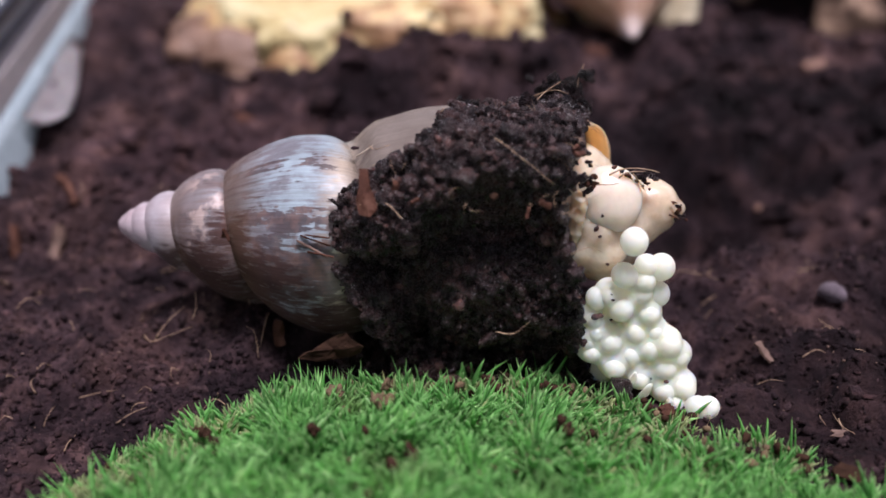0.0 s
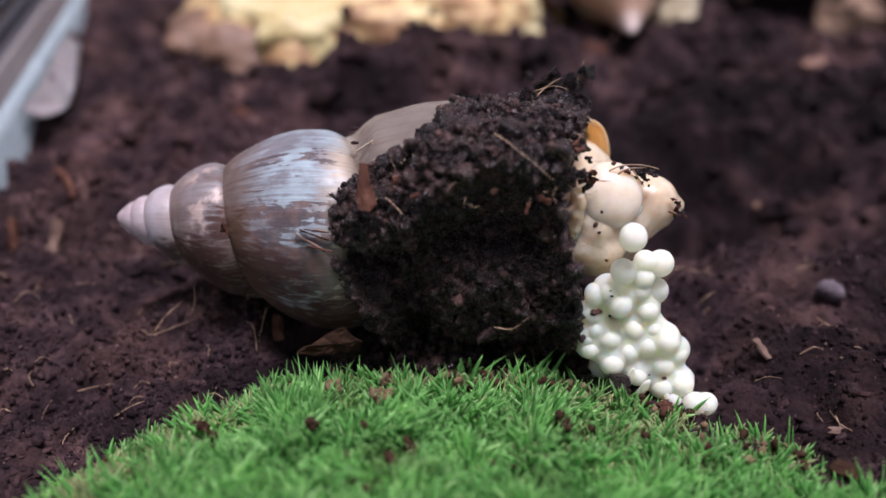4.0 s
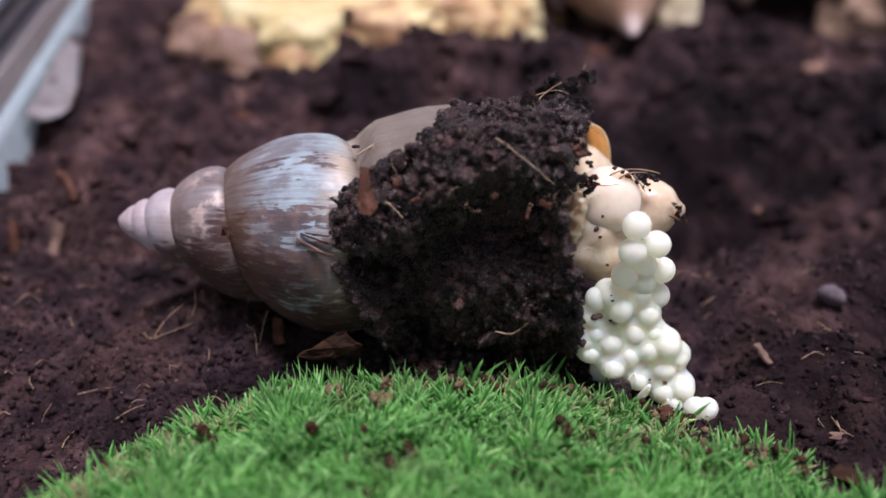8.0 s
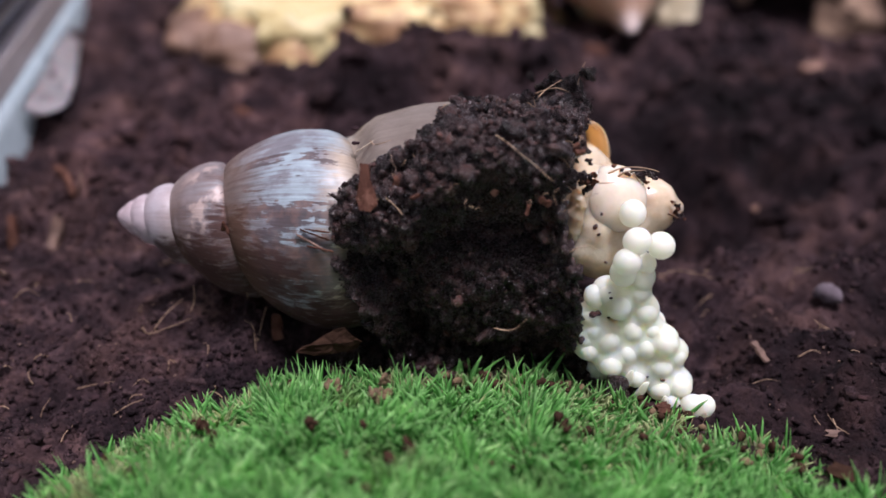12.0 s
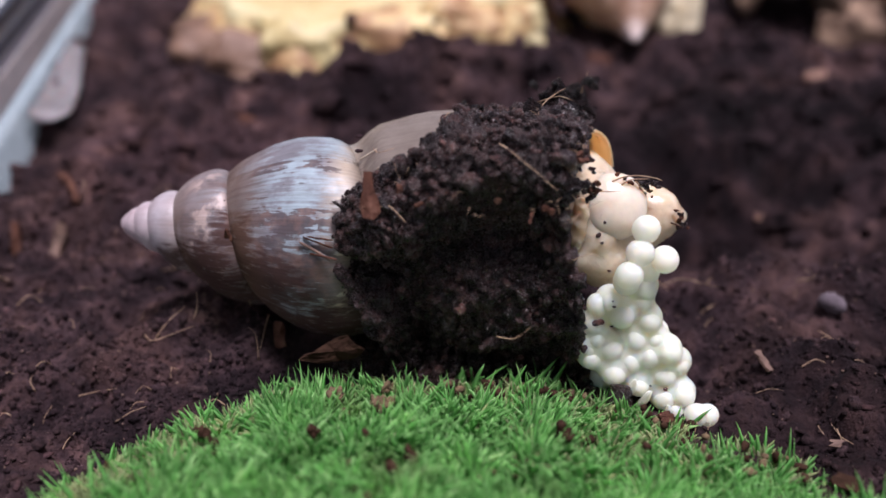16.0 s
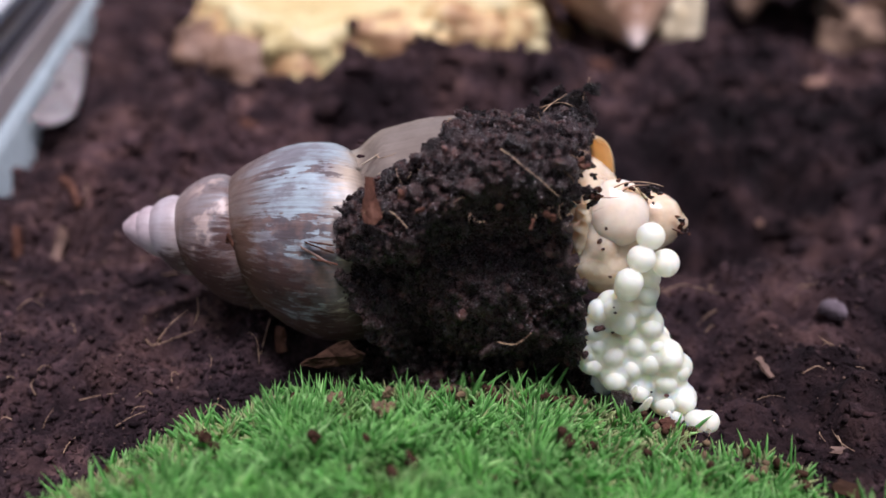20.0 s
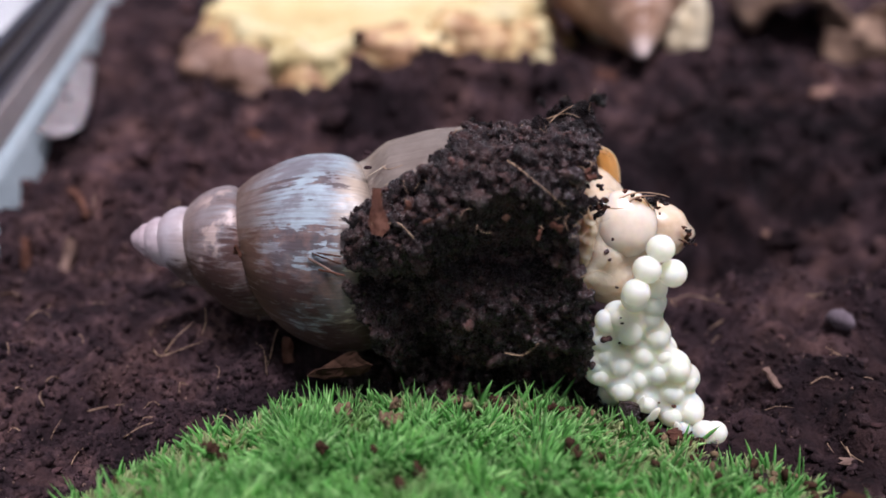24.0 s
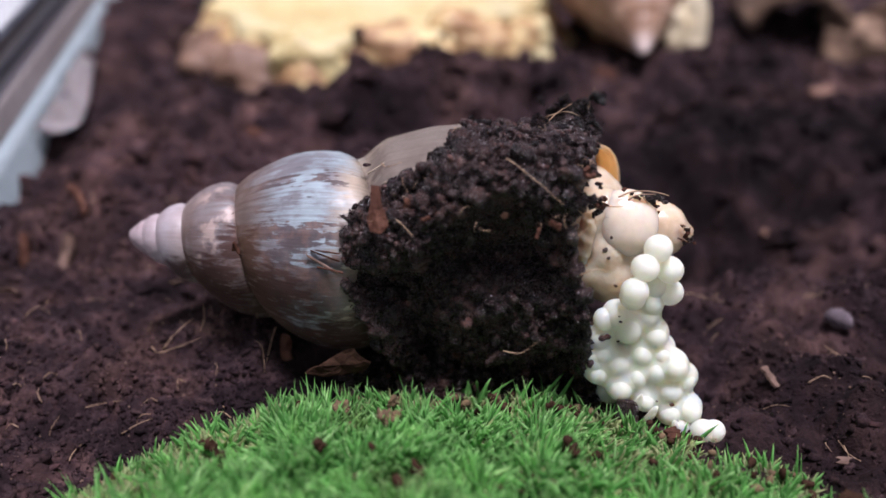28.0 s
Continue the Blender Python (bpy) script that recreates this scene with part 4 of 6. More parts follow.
        part("root_fibre", tube(pts, 0.00016), ROOT if k != 3 else BARK, flesh, "thin brown rootlet stuck to the flesh")
    return snail, sw


def creeping_snail():
    """A second snail further back, its tip pointing at the first."""
    apex, axis = Vector((0, 0, 0)), Vector((0.03, 0.93, 0.37))
    snail = empty("snail", pose(0.0655, 0.1405, 0.0185), "second land snail creeping away over the soil", "snail")
    m = shell_frame(apex, axis, Vector((0.2, -0.7, 0.7)))
    verts, faces, uvs = [], [], []
    nt, na = 64, 90
    for i in range(na + 1):
        a = 0.0003 * (0.062 / 0.0003) ** (i / na)
        for k in range(nt + 1):
            turn = k / nt
            whorl = (math.log(a) / math.log(1.55) - turn) % 1.0
            r = 0.56 * a ** 0.97 * 0.92 * (1 + 0.075 * math.sin(math.pi * whorl) ** 0.6) + 0.0006
            verts.append(m @ Vector(round_axis(a, r, turn)))
            uvs.append((a * 100, turn))
    for i in range(na):
        for k in range(nt):
            q = i * (nt + 1) + k
            faces.append((q, q + 1, q + nt + 2, q + nt + 1))
    me = mesh_of("shell", verts, faces, SHELL_2)
    layer = me.uv_layers.new(name="UVMap")
    idx = np.zeros(len(me.loops), np.int32)
    me.loops.foreach_get("vertex_index", idx)
    layer.data.foreach_set("uv", np.array(uvs)[idx].ravel())
    put("shell", me, snail, "rosy brown pointed spiral shell")
    lumps([((0.002, 0.056, -0.004), 0.012, (1.2, 1.2, 0.9)), ((0.002, 0.066, -0.006), 0.010, (1.2, 1.8, 0.8)), ((0.002, 0.082, -0.008), 0.008, (1, 2.0, 0.7))], FLESH, "body", snail, 0.0012, "pale brown foot of the snail")
    return snail


def second_shell_material():
    m, n, ln, b = nodes_of("rosy_shell")
    co = coords(n)
    base = ramp_node(n, ln, noise_node(n, ln, co, 90, 4), [(0.30, (0.25, 0.135, 0.075)), (0.5, (0.40, 0.25, 0.16)), (0.7, (0.52, 0.37, 0.27))])
    mp = n.new("ShaderNodeMapping")
    mp.inputs["Scale"].default_value = (0.8, 9, 1)
    ln.new(n.new("ShaderNodeUVMap").outputs["UV"], mp.inputs["Vector"])
    st = ramp_node(n, ln, noise_node(n, ln, mp.outputs[0], 2.0, 3), [(0.45, (0.45, 0.36, 0.32)), (0.6, (1, 1, 1))])
    sep = n.new("ShaderNodeSeparateXYZ")
    ln.new(n.new("ShaderNodeUVMap").outputs["UV"], sep.inputs[0])
    tip = ramp_node(n, ln, sep.outputs["X"], [(0.25, (1, 1, 1)), (0.75, (0, 0, 0))])
    ln.new(mix_node(n, ln, tip, mix_node(n, ln, 0.65, base, st, "MULTIPLY"), (0.70, 0.58, 0.52)), b.inputs["Base Color"])
    set_in(b, Roughness=0.4)
    return m


SHELL_2 = second_shell_material()


# ---------------------------------------------------------------- soil caked on the shell
def cake_edge(turns):
    """Where the soil begins along the shell, by the turn round it (0 on top, a quarter in front)."""
    return float(np.interp(turns, [0.0, 0.02, 0.04, 0.055, 0.09, 0.12, 0.15, 0.165, 0.178, 0.20, 0.215, 0.25, 0.29, 0.33, 0.37, 0.42, 0.55],
                           [0.0790, 0.0755, 0.0685, 0.0648, 0.0645, 0.0645, 0.0625, 0.0590, 0.0515, 0.0475, 0.0455, 0.0438, 0.0450, 0.0480, 0.0515, 0.0545, 0.058]))


def soil_clump():
    clump = empty("soil_clump", pose(0, 0, 0), "wet dark crumbly soil caked on the snail shell", "soil clump")
    na, nt = 190, 220
    verts, faces = [], []
    for i in range(nt + 1):
        t = 0.008 + 0.542 * i / nt
        for j in range(na + 1):
            s = j / na
            a0 = cake_edge(t) + 0.0034 * noise.noise(Vector((t * 75, 1, 4))) + 0.0018 * noise.noise(Vector((t * 25, 9, 4)))
            a1 = 0.0918 - 0.0048 * math.exp(-((t - 0.225) / 0.085) ** 2) + 0.0013 * noise.noise(Vector((t * 45, 7, 2)))
            a = a0 + (a1 - a0) * s
            rim = min(1, s * 7, (1 - s) * 9, (t - 0.004) * 12)
            p = shell_place(min(a, 0.088), t)
            nz = noise.noise(p * 170) * 0.7 + 1.1 * (0.45 - abs(noise.noise(p * 330))) + 0.7 * (0.4 - abs(noise.noise(p * 700))) + 0.35 * noise.noise(p * 1500)
            rise = min(1, max(0, (t - 0.065) / 0.105))
            thick = 0.0005 + 0.0042 * rise * min(1, max(0.25, (a - 0.058) * 160)) + (0.0002 + 0.0025 * rise) * nz * min(1, max(0.45, (a - 0.050) * 120)) + 0.0022 * math.exp(-((t - 0.180) / 0.024) ** 2) * min(1, max(0, (a - 0.061) * 110)) - 0.0016 * math.exp(-((t - 0.28) / 0.05) ** 2)
            thick += 0.0040 * math.exp(-((a - 0.0875) / 0.0042) ** 2 - ((t - 0.035) / 0.045) ** 2)
            thick += 0.0016 * math.exp(-((a - 0.0560) / 0.0045) ** 2 - ((t - 0.238) / 0.030) ** 2)
            block = min(1, max(0, (a - 0.0625 - 0.0025 * noise.noise(Vector((t * 30, 3, 8)))) / 0.009)) * min(1, max(0, (t - 0.268 - 0.03 * noise.noise(Vector((a * 260, 5, 1)))) / 0.085))
            thick += block * (0.0034 * noise.noise(p * 240) - 0.0088)
            hollow = min(1, max(0, (t - 0.200 - 0.075 * min(1, max(0, (0.070 - a) / 0.013)) - 0.012 * noise.noise(p * 260)) / 0.034)) * min(1, max(0, 1 - (a - 0.0835) / 0.007)) * min(1, max(0, (a - cake_edge(t) - 0.0012) / 0.003)) * (1 - 0.72 * block)
            thick = thick * (1 - hollow) - 0.0100 * hollow * (1 - 0.25 * min(1, max(0, (t - 0.36) / 0.05)))
            thick = max(0.0005 if hollow < 0.02 else -0.011, thick) * max(rim, 0.0) ** 0.5 - 0.0006 * (1 - rim)
            q = shell_place(min(a, 0.088), t, thick)
            if a > 0.088:
                q += (SHELL_POSE.to_3x3() @ Vector((1, 0, 0))) * (a - 0.088)
            verts.append(q[:])
    for i in range(nt):
        for j in range(na):
            k = i * (na + 1) + j
            faces.append((k, k + na + 1, k + na + 2, k + 1))
    me = mesh_of("crust", verts, faces, WETSOIL)
    crust = put("crust", me, clump, "dense dark soil crust")
    so = crust.modifiers.new("thick", "SOLIDIFY")
    so.thickness, so.offset = 0.0008, -1
    rng = np.random.default_rng(3)
    vs = np.array(verts).reshape(nt + 1, na + 1, 3)
    n = 6500
    area = np.linalg.norm(np.cross(vs[1:, :-1] - vs[:-1, :-1], vs[:-1, 1:] - vs[:-1, :-1]), axis=2).ravel()
    area /= area.sum()

    def scatter(count):
        k = rng.choice(nt * na, count, p=area)
        ii, jj = k // na, k % na
        u, v = rng.random((count, 1)), rng.random((count, 1))
        return vs[ii, jj] * (1 - u) * (1 - v) + vs[ii + 1, jj] * u * (1 - v) + vs[ii, jj + 1] * (1 - u) * v + vs[ii + 1, jj + 1] * u * v + rng.normal(0, 0.0003, (count, 3))

    at = scatter(n)
    size = 0.00012 + 0.0009 * rng.random(n) ** 4
    ob = put("crumb_layer", crumb_mesh("crumb_layer", at, size, WETSOIL, 9, fine=0), clump, "small glistening soil crumbs")
    tagged(ob, kind="stuff")
    # larger clods, and the loose heap on the top edge by the mouth
    at = scatter(1500)
    heap = np.array(shell_place(0.0872, 0.022, 0.0028)) + rng.normal(0, 1, (200, 3)) * (0.0021, 0.0020, 0.0015)
    shelf = []
    while len(shelf) < 240:
        a, t = rng.uniform(0.062, 0.0885), rng.uniform(0.07, 0.200)
        if a > cake_edge(t) + 0.003 and 0.04 < t < 0.245:
            shelf.append(shell_place(a, t, 0.0003 + 0.0050 * min(1, max(0, (t - 0.065) / 0.105)) + rng.uniform(0, 0.0016))[:])
    at = np.concatenate([heap, np.array(shelf), at])
    size = 0.00030 + 0.0014 * rng.random(len(at)) ** 3.2
    pieces("clod", at[:300], size[:300], WETCLOD, clump, 9)
    ob = put("clod_layer", crumb_mesh("clod_layer", at[300:], size[300:], WETSOIL, 10, fine=1, flat=0.35), clump, "rounded dark soil clods")
    tagged(ob, kind="stuff")
    # skirt of soil between the shell and the ground
    n = 2600
    x = rng.uniform(-0.022, 0.030, n)
    y = rng.uniform(-0.022, -0.006, n)
    top = 0.004 + 0.012 * np.clip((y + 0.022) / 0.012, 0, 1) * (x > -0.01)
    at = np.stack([x, y, soil_height(x, y, False) + top * rng.random(n)], -1)
    ob = put("loose_soil", crumb_mesh("loose_soil", at, 0.0004 + 0.001 * rng.random(n) ** 2, WETSOIL, 12), clump, "loose soil under the shell")
    tagged(ob, kind="stuff")
    P = lambda a, t, l: shell_place(a, t, l)[:]
    roots = [((0.0650, 0.060, 0.0006), (0.0655, 0.085, 0.0016), (0.0640, 0.105, 0.0018)),
             ((0.0530, 0.150, 0.0035), (0.0545, 0.165, 0.0050), (0.0570, 0.160, 0.0045)),
             ((0.0760, 0.350, 0.0040), (0.0790, 0.345, 0.0055), (0.0815, 0.332, 0.0055)),
             ((0.0905, 0.020, 0.0050), (0.0908, 0.015, 0.0080), (0.0918, 0.010, 0.0108)),
             ((0.0820, 0.080, 0.0030), (0.0840, 0.060, 0.0042), (0.0870, 0.040, 0.0062)),
             ((0.0820, 0.050, 0.0030), (0.0855, 0.060, 0.0048), (0.0880, 0.070, 0.0050)),
             ((0.0880, 0.270, 0.0030), (0.0905, 0.262, 0.0050), (0.0930, 0.266, 0.0052)),
             ((0.0600, 0.240, 0.0040), (0.0570, 0.225, 0.0052), (0.0545, 0.230, 0.0048))]
    for k, pts in enumerate(roots):
        part("root_fibre", tube([P(*p) for p in pts], 0.00011), ROOT, clump, "pale rootlet sticking out of the soil")
    part("root_fibre", tube([(0.0085, -0.0152, 0.0554), (0.0102, -0.0162, 0.0547), (0.0124, -0.0194, 0.0541), (0.0149, -0.0193, 0.0520), (0.0167, -0.0195, 0.0503), (0.0181, -0.0196, 0.0492)], 0.00011), ROOT, clump, "long pale root lying over the soil")
    for k in range(110):
        a, t = rng.uniform(0.050, 0.092), rng.uniform(0.0, 0.235)
        if a < cake_edge(t) + 0.002:
            continue
        d = np.clip(rng.normal(0, 1, 3), -1.4, 1.4) * 0.0016
        p = Vector(P(a, t, 0.0008 + 0.0050 * min(1, max(0, (t - 0.065) / 0.105))))
        q = p + Vector(d) + FRONT * 0.0008
        part("root_hair", tube([p, (p + q) / 2 + Vector(rng.normal(0, 0.0004, 3)), q], 0.00006, 4), ROOT, clump)
    # bark flake and splinters held in the soil
    bm = bmesh.new()
    drop = [bm.verts.new((x, y, 0.0003 * math.sin(y * 900) + 60 * x * x)) for x, y in ((-0.0006, 0.0042), (0.0007, 0.0040), (0.0009, 0.0015), (0.0016, -0.0010), (0.0019, -0.0028), (0.0006, -0.0040), (-0.0012, -0.0035), (-0.0016, -0.0014), (-0.0009, 0.0010))]
    mid = bm.verts.new((0, -0.0008, 0.0004))
    for k in range(9):
        bm.faces.new((drop[k], mid, drop[(k + 1) % 9]))
    bmesh.ops.recalc_face_normals(bm, faces=bm.faces)
    bmesh.ops.subdivide_edges(bm, edges=bm.edges[:], cuts=2, use_grid_fill=True)
    rough_up(bm, 0.0003, 900, 3, 0.0001)
    bmesh.ops.solidify(bm, geom=bm.faces[:], thickness=0.0005)
    f = part("bark_flake", bm, BARK, clump, "reddish brown bark flake", smooth=False)
    f.matrix_local = look(shell_place(0.0537, 0.218, 0.0072), shell_place(0.0537, 0.218, 0.0072) - FRONT, 4)
    for k, (a, t, ang, ln_) in enumerate(((0.0440, 0.268, 70, 0.005), (0.0435, 0.280, 60, 0.006), (0.0450, 0.286, 78, 0.0045), (0.0445, 0.262, 82, 0.004))):
        bm = bmesh.new()
        flake(bm, 0.0006 if k == 1 else 0.00035, ln_, 0.0003, 20 + k)
        f = part("wood_splinter", bm, PALECHIP if k == 1 else BARK, clump, "thin wood splinter")
        c = shell_place(a, t, 0.0030)
        f.matrix_local = look(c, c - FRONT, ang)
    for k in range(34):
        a, t = rng.uniform(0.052, 0.090), rng.uniform(0.03, 0.235)
        if a < cake_edge(t) + 0.003:
            continue
        bm = bmesh.new()
        flake(bm, rng.uniform(0.0005, 0.0012), rng.uniform(0.0010, 0.0022), 0.0005, 60 + k)
        f = part("bark_bit", bm, BARK if k % 3 else LEAFLITTER, clump, smooth=False)
        c = shell_place(a, t, 0.0010 + 0.0048 * min(1, max(0, (t - 0.065) / 0.105)))
        f.matrix_local = look(c, c - FRONT + Vector(rng.normal(0, 0.5, 3)), rng.uniform(0, 360))
    return clump


def flake(bm, w, h, d, seed):
    """An irregular broken chip with jagged ends, w x h across and d thick, facing z."""
    rng = random.Random(seed)
    side = 4
    left = [(-w / 2 * rng.uniform(0.55, 1.1), -h / 2 + h * k / side + rng.uniform(-0.06, 0.06) * h) for k in range(side + 1)]
    right = [(w / 2 * rng.uniform(0.55, 1.1), h / 2 - h * k / side + rng.uniform(-0.06, 0.06) * h) for k in range(side + 1)]
    out = left + [(rng.uniform(-0.15, 0.15) * w, h / 2 * rng.uniform(1.0, 1.25))] + right + [(rng.uniform(-0.15, 0.15) * w, -h / 2 * rng.uniform(1.0, 1.25))]
    n = len(out)
    curl = rng.uniform(-0.5, 0.5) / max(h, 0.001)
    lift = lambda y: curl * y * y
    top = [bm.verts.new((x, y, d / 2 + lift(y) + rng.uniform(-1, 1) * d * 0.25)) for x, y in out]
    bot = [bm.verts.new((x * 1.04, y * 1.02, -d / 2 + lift(y))) for x, y in out]
    ct, cb = bm.verts.new((0, 0, d * 0.7)), bm.verts.new((0, 0, -d * 0.6))
    for k in range(n):
        j = (k + 1) % n
        bm.faces.new((top[k], top[j], ct))
        bm.faces.new((bot[j], bot[k], cb))
        bm.faces.new((top[j], top[k], bot[k], bot[j]))
    bmesh.ops.recalc_face_normals(bm, faces=bm.faces)


# ---------------------------------------------------------------- eggs
def egg_mesh(name, material, seed):
    bm = bmesh.new()
    ball(bm, (0, 0, 0), 0.00272, 1.0, 1.0, 1.08, sub=4)
    rough_up(bm, 0.00006, 300, seed)
    me = bpy.data.meshes.new(name)
    bm.to_mesh(me)
    bm.free()
    me.materials.append(material)
    me.polygons.foreach_set("use_smooth", [True] * len(me.polygons))
    return me


EGG_MESHES = [egg_mesh("egg", EGG, k) for k in range(3)]
YELLOW_EGG = egg_mesh("egg", MUCUS, 7)


def egg(x, y, z, rx, ry, size=1.0, yellow=False, k=0, label="glossy white snail egg resting in the heap"):
    ob = put("egg", YELLOW_EGG if yellow else EGG_MESHES[k % 3])
    ob.matrix_world = pose(x, y, z, rx, ry, 0)
    ob.scale = (size,) * 3
    return tagged(ob, label, "egg", "clutch of snail eggs")


def egg_heap():
    rng = random.Random(2)
    heap = [(0.0358, -0.0168, 0.0314, 0.74), (0.0317, -0.0187, 0.0305, 0.83), (0.0355, -0.0178, 0.0285, 0.77), (0.0298, -0.0183, 0.0256, 0.77), (0.0315, -0.0201, 0.0241, 0.81),
            (0.0368, -0.0192, 0.0223, 0.77), (0.0346, -0.0201, 0.0188, 0.77), (0.0301, -0.0211, 0.0173, 0.77), (0.0270, -0.0212, 0.0151, 0.70), (0.0338, -0.0216, 0.0148, 0.74),
            (0.0308, -0.0228, 0.0131, 0.81), (0.0406, -0.0215, 0.0170, 0.85), (0.0430, -0.0212, 0.0138, 0.70), (0.0372, -0.0213, 0.0159, 0.77), (0.0403, -0.0224, 0.0123, 0.77),
            (0.0356, -0.0232, 0.0105, 0.70), (0.0404, -0.0241, 0.0083, 0.77), (0.0439, -0.0239, 0.0088, 0.85), (0.0380, -0.0199, 0.0186, 0.70), (0.0351, -0.0180, 0.0260, 0.77)]
    foot = [(0.0459, -0.0273, 0.0070, 0.85), (0.0477, -0.0274, 0.0072, 0.77), (0.0424, -0.0253, 0.0062, 0.70)]
    yellow = [(0.0275, -0.0179, 0.0250, 0.74), (0.0271, -0.0190, 0.0211, 0.70), (0.0278, -0.0200, 0.0186, 0.70), (0.0264, -0.0205, 0.0168, 0.59)]
    hidden = [(0.0400, -0.0185, 0.0060), (0.0350, -0.0180, 0.0065), (0.0330, -0.0150, 0.0150), (0.0350, -0.0150, 0.0200), (0.0320, -0.0145, 0.0230), (0.0345, -0.0140, 0.0260), (0.0375, -0.0165, 0.0140), (0.0300, -0.0180, 0.0080)]
    for k, (x, y, z, r) in enumerate(heap + foot + [(*p, 0.85) for p in hidden]):
        egg(x, y, z, rng.uniform(-60, 60), rng.uniform(-60, 60), r, k=k)
    for x, y, z, r in yellow:
        egg(x, y, z, rng.uniform(-60, 60), rng.uniform(-60, 60), r, True, label="yellowish slimy snail egg against the soil clump")
    # shed slivers of egg skin at the foot of the heap
    for k, (x, y, z, a) in enumerate(((0.0364, -0.0258, 0.0096, 20), (0.0413, -0.0262, 0.0066, -15), (0.0341, -0.0250, 0.0116, 5))):
        bm = bmesh.new()
        ball(bm, (0, 0, 0), 0.0015, 0.5, 0.4, 1.7, sub=3)
        rough_up(bm, 0.0003, 500, k)
        s = tagged(part("egg_fragment", bm, EGG, None), "crumpled white egg skin sliver on the soil", "egg fragment")
        s.matrix_world = pose(x, y, z, 10, a, 0)
    core = heap[2:] + yellow[1:]
    lumps([((x, y + 0.0002, z), 0.00272 * r * 1.09) for x, y, z, r in core] + [((x, y + 0.0014, z), 0.0029) for x, y, z, r in core] + [((*p,), 0.0026) for p in hidden], MUCUS, "egg_slime", None, 0.0005)
    slime = bpy.data.objects["egg_slime"]
    for k, (x, y, z, r) in enumerate(((0.0296, -0.0199, 0.0272, 0.0002), (0.0298, -0.0204, 0.0264, 0.0003), (0.0377, -0.0238, 0.0110, 0.0002), (0.0403, -0.0245, 0.0109, 0.0004), (0.0271, -0.0203, 0.0227, 0.0007), (0.0279, -0.0200, 0.0227, 0.0006), (0.0451, -0.0262, 0.0082, 0.0004))):
        bm = bmesh.new()
        ball(bm, (x, y, z), r, 1.2, 0.8, 0.9, sub=2)
        rough_up(bm, r * 0.4, 1500, k)
        part("soil_speck", bm, WETSOIL, slime, "dark soil speck")
    tagged(slime, "yellowish white slime binding the snail eggs together", "slime")
    names = ("first", "second", "third", "fourth", "fifth", "faller", "faller_low")
    return {n: egg(0.035, -0.01, 0.034, 0, 0, 0.88, k=i, label="glossy white snail egg just laid on the heap") for i, n in enumerate(names)}


# ---------------------------------------------------------------- moss
MX, MY, MRX, MRY = -0.0012, -0.0831, 0.0758, 0.0649


def moss_top(x, y):
    """Height of the moss mat, and how far out a place lies (1 at its edge). It leans towards the shell's spire."""
    q = np.abs((x - MX) / np.where(x > MX, MRX * 1.16, MRX)) ** 1.75 + ((y - MY) / MRY) ** 2
    k = np.clip(1 - q, 0, 1)
    thin = hill(x, y, 0.046, -0.034, 0.020, 0.016, 1.0)
    lump = -0.0002 * thin - 0.0030 * hill(x, y, -0.0035, -0.0195, 0.008, 0.008, 1.0) + 0.0014 * vnoise(x / 0.009, y / 0.009, 31) + 0.0009 * vnoise(x / 0.004, y / 0.004, 32)
    return 0.0061 + 0.0125 * k ** 0.93 - np.where(x > MX, 0.05, 0.085) * (x - MX) * k ** 0.5 + lump, q


